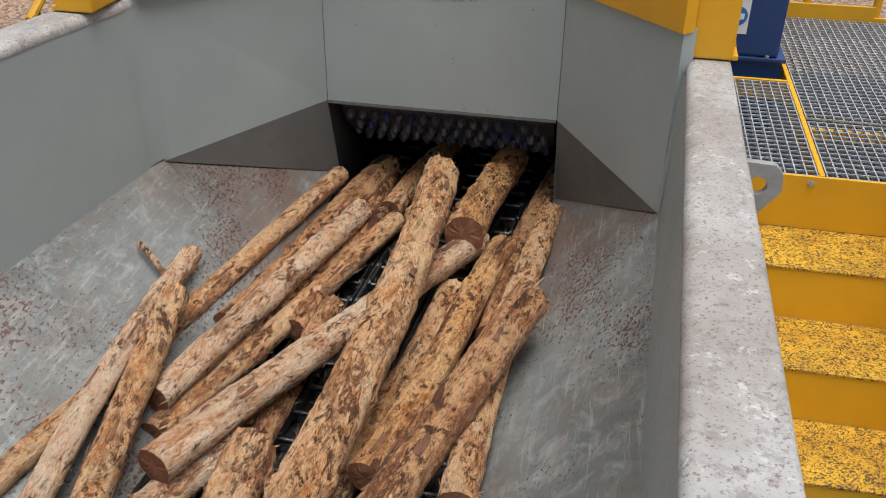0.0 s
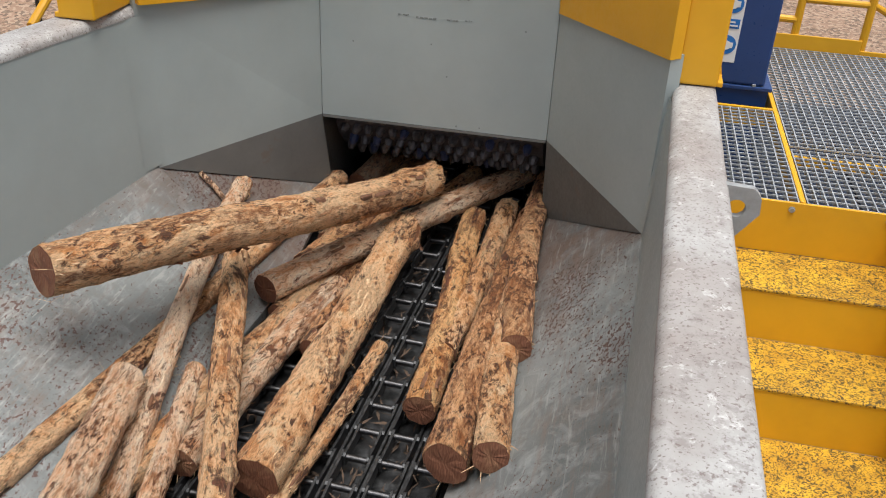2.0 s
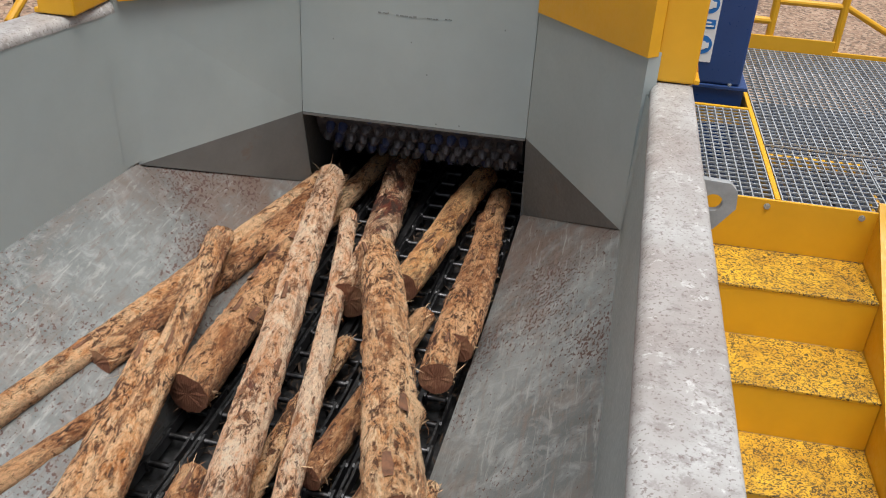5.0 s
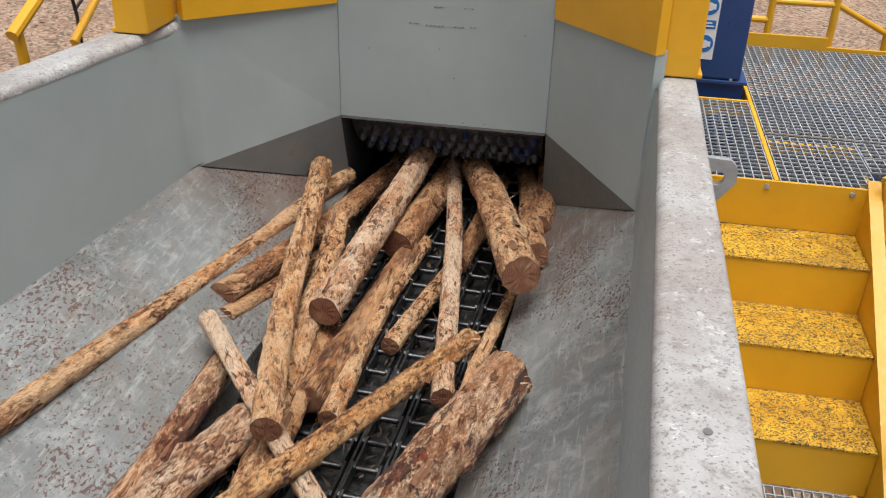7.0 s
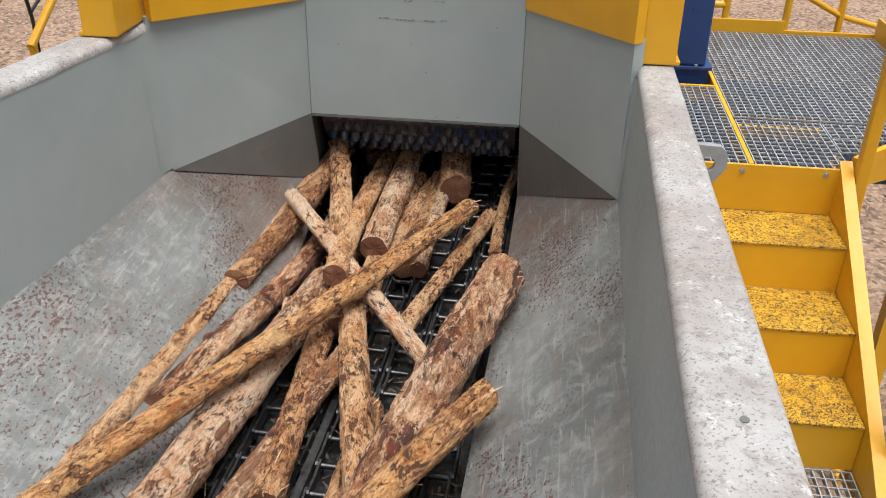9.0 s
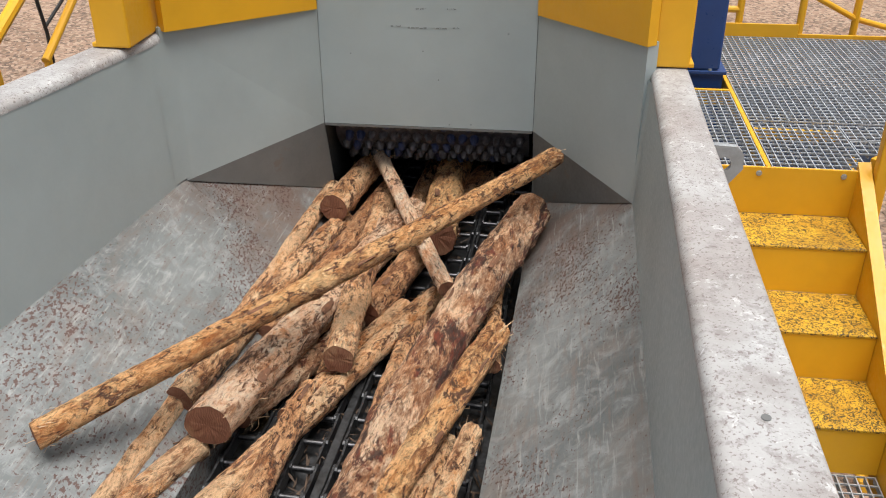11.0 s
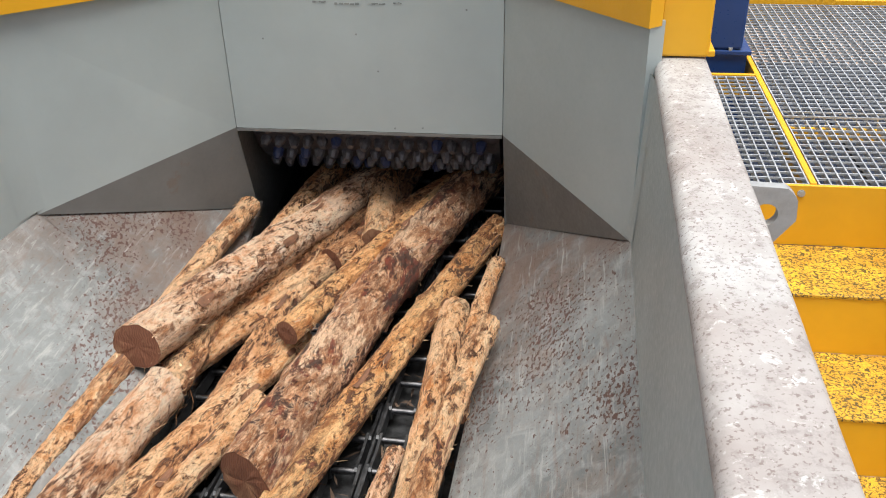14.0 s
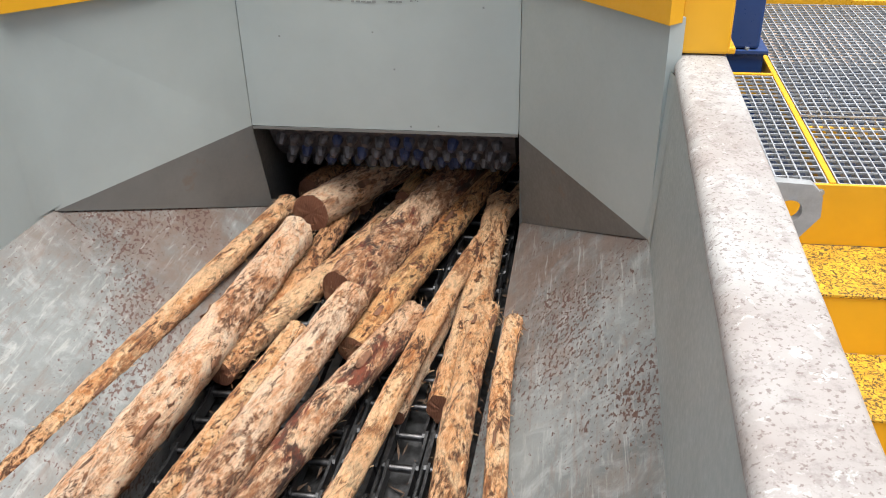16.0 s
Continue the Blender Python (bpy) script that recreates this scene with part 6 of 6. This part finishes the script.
    walk(logs[48], [
        (0, pose(0.005, -5.795, 0.788, 0.0, 0, -6.0)), (8.7, pose(0.006, -3.185, 0.788, 0.0, 0, -6.0)), (9.7, pose(-0.172, -1.873, 0.798, 0.0, 0, -17.7)),
        (11, pose(-0.127, -1.221, 0.788, 0.0, 0, -21.9)), (11.5, pose(-0.111, -1.162, 0.788, -0.0, 0, -17.8)), (12, pose(-0.117, -0.886, 0.788, 0.0, 0, -22.4)),
        (12.5, pose(-0.170, -0.745, 0.794, -1.8, 0, -18.5)), (13, pose(-0.163, -0.608, 0.795, -1.8, 0, -16.2)), (13.5, pose(-0.136, -0.449, 0.794, -1.8, 0, -23.0)),
        (14, pose(-0.124, -0.232, 0.795, -1.8, 0, -23.0)), (14.5, pose(-0.121, -0.037, 0.788, 0.0, 0, -25.0)), (15, pose(-0.055, 0.152, 0.788, 0.0, 0, -29.1)),
        (15.9962, pose(-0.137, 1.450, 0.808, 0.0, 0, -0.0)), (16, pose(-0.137, 1.500, 0.808, 0.0, 0, -0.0)),
    ])
    walk(logs[49], [
        (0, pose(-0.280, -5.859, 0.913, -1.2, 0, 0.6)), (8.7, pose(-0.350, -3.249, 0.913, -1.2, 0, 0.6)), (9.7, pose(-0.495, -1.044, 0.923, -2.4, 0, -5.6)),
        (11, pose(-0.355, 0.181, 0.911, -3.4, 0, -5.3)), (11.5, pose(-0.375, 0.227, 0.919, -3.1, 0, -3.7)), (12, pose(-0.337, 0.397, 0.904, -1.9, 0, -4.4)),
        (12.5, pose(-0.342, 0.456, 0.926, -2.1, 0, -3.0)), (13.3192, pose(-0.300, 1.500, 0.834, -0.0, 0, 0.0)), (16, pose(-0.300, 1.550, 0.834, -0.0, 0, 0.0)),
    ])
    walk(logs[50], [
        (0, pose(0.062, -5.858, 0.868, -0.6, 0, 2.0)), (8.7, pose(0.077, -3.248, 0.868, -0.6, 0, 2.0)), (9.7, pose(-0.035, -1.128, 0.878, -1.3, 0, -1.4)),
        (11, pose(0.087, 0.077, 0.867, -1.8, 0, -0.2)), (11.5, pose(0.028, 0.205, 0.863, -2.3, 0, 4.1)), (12, pose(0.129, 0.326, 0.858, -2.7, 0, -3.1)),
        (12.5, pose(0.093, 0.452, 0.854, -3.4, 0, 6.0)), (13.3301, pose(0.039, 1.500, 0.852, -0.0, 0, 0.0)), (16, pose(0.039, 1.550, 0.852, -0.0, 0, 0.0)),
    ])
    walk(logs[51], [
        (0, pose(0.280, -6.800, 0.864, 1.7, 0, -2.5)), (14, pose(0.350, -3.053, 0.864, 1.7, 0, -2.5)), (14.5, pose(0.431, -2.318, 0.864, 4.2, 0, -6.2)),
        (15, pose(0.402, -1.771, 0.947, -3.5, 0, -0.3)), (15.5, pose(0.393, -1.587, 0.929, -2.2, 0, -2.4)), (16, pose(0.422, -1.218, 0.902, -8.6, 0, 0.1)),
    ])
    walk(logs[52], [
        (0, pose(-0.233, -6.109, 0.808, -0.1, 0, -1.2)), (8.7, pose(-0.292, -3.499, 0.808, -0.1, 0, -1.2)), (9.7, pose(-0.465, -1.525, 0.818, -0.3, 0, -8.9)),
        (11, pose(-0.346, -0.482, 0.808, -0.4, 0, -10.1)), (12.5, pose(-0.255, -0.017, 0.813, -0.6, 0, -12.2)), (14, pose(-0.160, 0.045, 0.814, -1.4, 0, -20.5)),
        (15, pose(0.084, 0.423, 0.806, 0.0, 0, -27.2)), (16, pose(0.084, 0.887, 0.806, -0.0, 0, -30.8)),
    ])
    walk(logs[53], [
        (0, pose(0.057, -6.102, 0.809, 0.0, 0, -3.4)), (8.7, pose(0.072, -3.492, 0.809, 0.0, 0, -3.4)), (9.7, pose(-0.072, -1.453, 0.819, 0.0, 0, -12.5)),
        (11, pose(0.059, -0.248, 0.809, 0.0, 0, -15.2)), (12.5, pose(0.158, 0.077, 0.809, 0.0, 0, -17.0)), (14, pose(0.232, 0.424, 0.809, 0.0, 0, -29.1)),
        (15, pose(0.227, 0.568, 0.809, 0.0, 0, -24.6)), (16, pose(-0.152, 0.929, 0.827, -1.8, 0, -18.2)),
    ])
    walk(logs[54], [
        (0, pose(0.280, -5.806, 0.826, -2.5, 0, 2.0)), (8.7, pose(0.350, -3.196, 0.826, -2.5, 0, 2.0)), (9.7, pose(0.276, -1.783, 0.839, -4.8, 0, -1.1)),
        (11, pose(0.397, -0.918, 0.827, -6.7, 0, 0.1)), (12, pose(0.397, -0.968, 0.829, -6.8, 0, -0.8)), (13, pose(0.464, -0.361, 0.821, -7.8, 0, -1.6)),
        (14, pose(0.463, -0.697, 0.903, -0.5, 0, -4.9)), (14.5, pose(0.470, -0.232, 0.824, -8.9, 0, 0.0)), (15, pose(0.486, -1.165, 0.949, -0.6, 0, -4.5)),
        (15.5, pose(0.496, -0.987, 0.944, -3.1, 0, -0.8)), (16, pose(0.521, -1.119, 0.966, -2.9, 0, -0.7)),
    ])
    walk(logs[55], [
        (0, pose(0.280, -4.505, 0.867, -2.1, 0, 1.5)), (3.2, pose(0.350, -3.545, 0.867, -2.1, 0, 1.5)), (4.2, pose(0.326, -1.394, 0.873, -4.2, 0, -1.3)),
        (5.5, pose(0.463, -0.275, 0.865, -5.9, 0, 0.5)), (6, pose(0.498, -0.257, 0.882, -6.7, 0, 1.0)), (6.5, pose(0.510, 0.209, 0.917, -0.7, 0, -2.9)),
        (7, pose(0.494, 0.394, 0.864, -5.0, 0, -0.3)), (8.10018, pose(0.300, 1.800, 0.821, 0.0, 0, -0.0)), (16, pose(0.300, 1.850, 0.821, 0.0, 0, -0.0)),
    ])
    walk(logs[56], [
        (0, pose(0.181, -4.308, 0.844, -0.6, 0, -2.0)), (3.2, pose(0.226, -3.348, 0.844, -0.6, 0, -2.0)), (4.2, pose(0.140, -1.095, 0.854, -1.2, 0, -9.2)),
        (5.5, pose(0.252, 0.168, 0.842, -1.6, 0, -10.4)), (6, pose(0.276, 0.480, 0.833, -1.6, 0, -15.2)), (6.5, pose(0.319, 0.688, 0.821, -1.8, 0, -11.5)),
        (7.18836, pose(0.261, 1.600, 0.829, 0.0, 0, -0.0)), (16, pose(0.261, 1.650, 0.829, 0.0, 0, -0.0)),
    ])
    walk(logs[57], [
        (0, pose(0.203, -4.208, 0.790, 0.0, 0, -2.1)), (3.2, pose(0.253, -3.248, 0.790, 0.0, 0, -2.1)), (4.2, pose(0.117, -1.791, 0.800, -0.0, 0, -8.9)),
        (5.5, pose(0.180, -1.041, 0.790, 0.0, 0, -10.1)), (6, pose(0.184, -0.768, 0.790, 0.0, 0, -7.9)), (6.5, pose(0.185, -0.466, 0.790, 0.0, 0, -9.3)),
        (7, pose(0.221, -0.050, 0.790, 0.0, 0, -5.1)), (8.26401, pose(0.225, 1.500, 0.810, 0.0, 0, -0.0)), (16, pose(0.225, 1.550, 0.810, 0.0, 0, -0.0)),
    ])
    walk(logs[58], [
        (0, pose(-0.009, -4.454, 0.841, 0.0, 0, 2.9)), (3.2, pose(-0.011, -3.494, 0.841, 0.0, 0, 2.9)), (4.2, pose(-0.113, -1.156, 0.851, 0.0, 0, 0.5)),
        (5.5, pose(0.002, 0.179, 0.841, 0.0, 0, 3.3)), (6, pose(0.141, 0.437, 0.841, -0.0, 0, -2.9)), (6.5, pose(0.169, 0.579, 0.841, 0.0, 0, 1.5)),
        (7.43141, pose(0.132, 1.750, 0.841, 0.0, 0, 0.0)), (16, pose(0.132, 1.800, 0.841, 0.0, 0, 0.0)),
    ])
    walk(logs[59], [
        (0, pose(-0.105, -4.646, 0.795, 0.0, 0, 1.8)), (6, pose(-0.131, -2.846, 0.795, 0.0, 0, 1.8)), (6.5, pose(-0.315, -1.914, 0.795, 0.0, 0, -0.4)),
        (7, pose(-0.233, -1.765, 0.795, 0.0, 0, 3.2)), (7.5, pose(-0.243, -1.551, 0.795, 0.0, 0, 2.4)), (8, pose(-0.129, -0.801, 0.795, -0.0, 0, -8.5)),
        (8.5, pose(-0.056, -0.413, 0.795, 0.0, 0, -10.1)), (9.6, pose(0.006, 0.165, 0.799, -0.0, 0, -9.1)), (10.7, pose(-0.012, 1.650, 0.815, -0.0, 0, -0.0)),
        (16, pose(-0.012, 1.700, 0.815, -0.0, 0, -0.0)),
    ])
    walk(logs[60], [
        (0, pose(-0.294, -0.360, 0.792, 0.0, 0, -1.4)), (6.7, pose(-0.270, 1.850, 0.792, 0.0, 0, 2.0)), (16, pose(-0.270, 1.900, 0.792, 0.0, 0, 2.0)),
    ])
    walk(logs[61], [
        (0, pose(-0.092, 0.466, 0.800, 0.0, 0, -9.2)), (4.1, pose(-0.150, 1.950, 0.800, 0.0, 0, -1.5)), (16, pose(-0.150, 2.000, 0.800, 0.0, 0, -1.5)),
    ])
    walk(logs[62], [
        (0, pose(-0.455, -2.207, 0.796, 0.0, 0, -12.1)), (12.7, pose(-0.240, 1.900, 0.796, 0.0, 0, -3.0)), (16, pose(-0.240, 1.950, 0.796, 0.0, 0, -3.0)),
    ])
    walk(logs[63], [
        (0, pose(-0.225, -1.424, 0.790, 0.0, 0, -0.0)), (10.6, pose(-0.100, 2.000, 0.790, 0.0, 0, 2.5)), (16, pose(-0.100, 2.050, 0.790, 0.0, 0, 2.5)),
    ])
    walk(logs[64], [
        (0, pose(-0.200, -4.200, 0.800, 0.0, 0, 3.0)), (16, pose(-0.200, 1.080, 0.800, 0.0, 0, 1.5)),
    ])
    walk(logs[65], [
        (0, pose(-0.050, -3.300, 0.788, 0.0, 0, -4.0)), (15.9, pose(-0.050, 1.950, 0.788, 0.0, 0, -2.0)),
    ])
    walk(logs[66], [
        (0, pose(-0.280, -5.600, 0.795, 0.0, 0, -3.0)), (16, pose(-0.281, -0.343, 0.795, 0.0, 0, -10.5)),
    ])
    walk(logs[67], [
        (0, pose(0.020, -5.000, 0.795, 0.0, 0, 4.0)), (16, pose(0.080, 0.155, 0.795, 0.0, 0, -5.1)),
    ])
    for c in chains:
        turn = pose(0, 0, 0, 0, 0, -math.degrees(math.atan(SKEW)))
        walk(c, [(0.0, Matrix.Translation(c.location) @ turn), (16.0, Matrix.Translation(c.location + Vector((3.2 * SKEW, 3.2, 0))) @ turn)])
    spin = [(0.5 * k, Matrix.Translation(drum.location) @ pose(0, 0, 0, 30.0 * k, 0, 0)) for k in range(33)]
    walk(drum, spin)


motions()
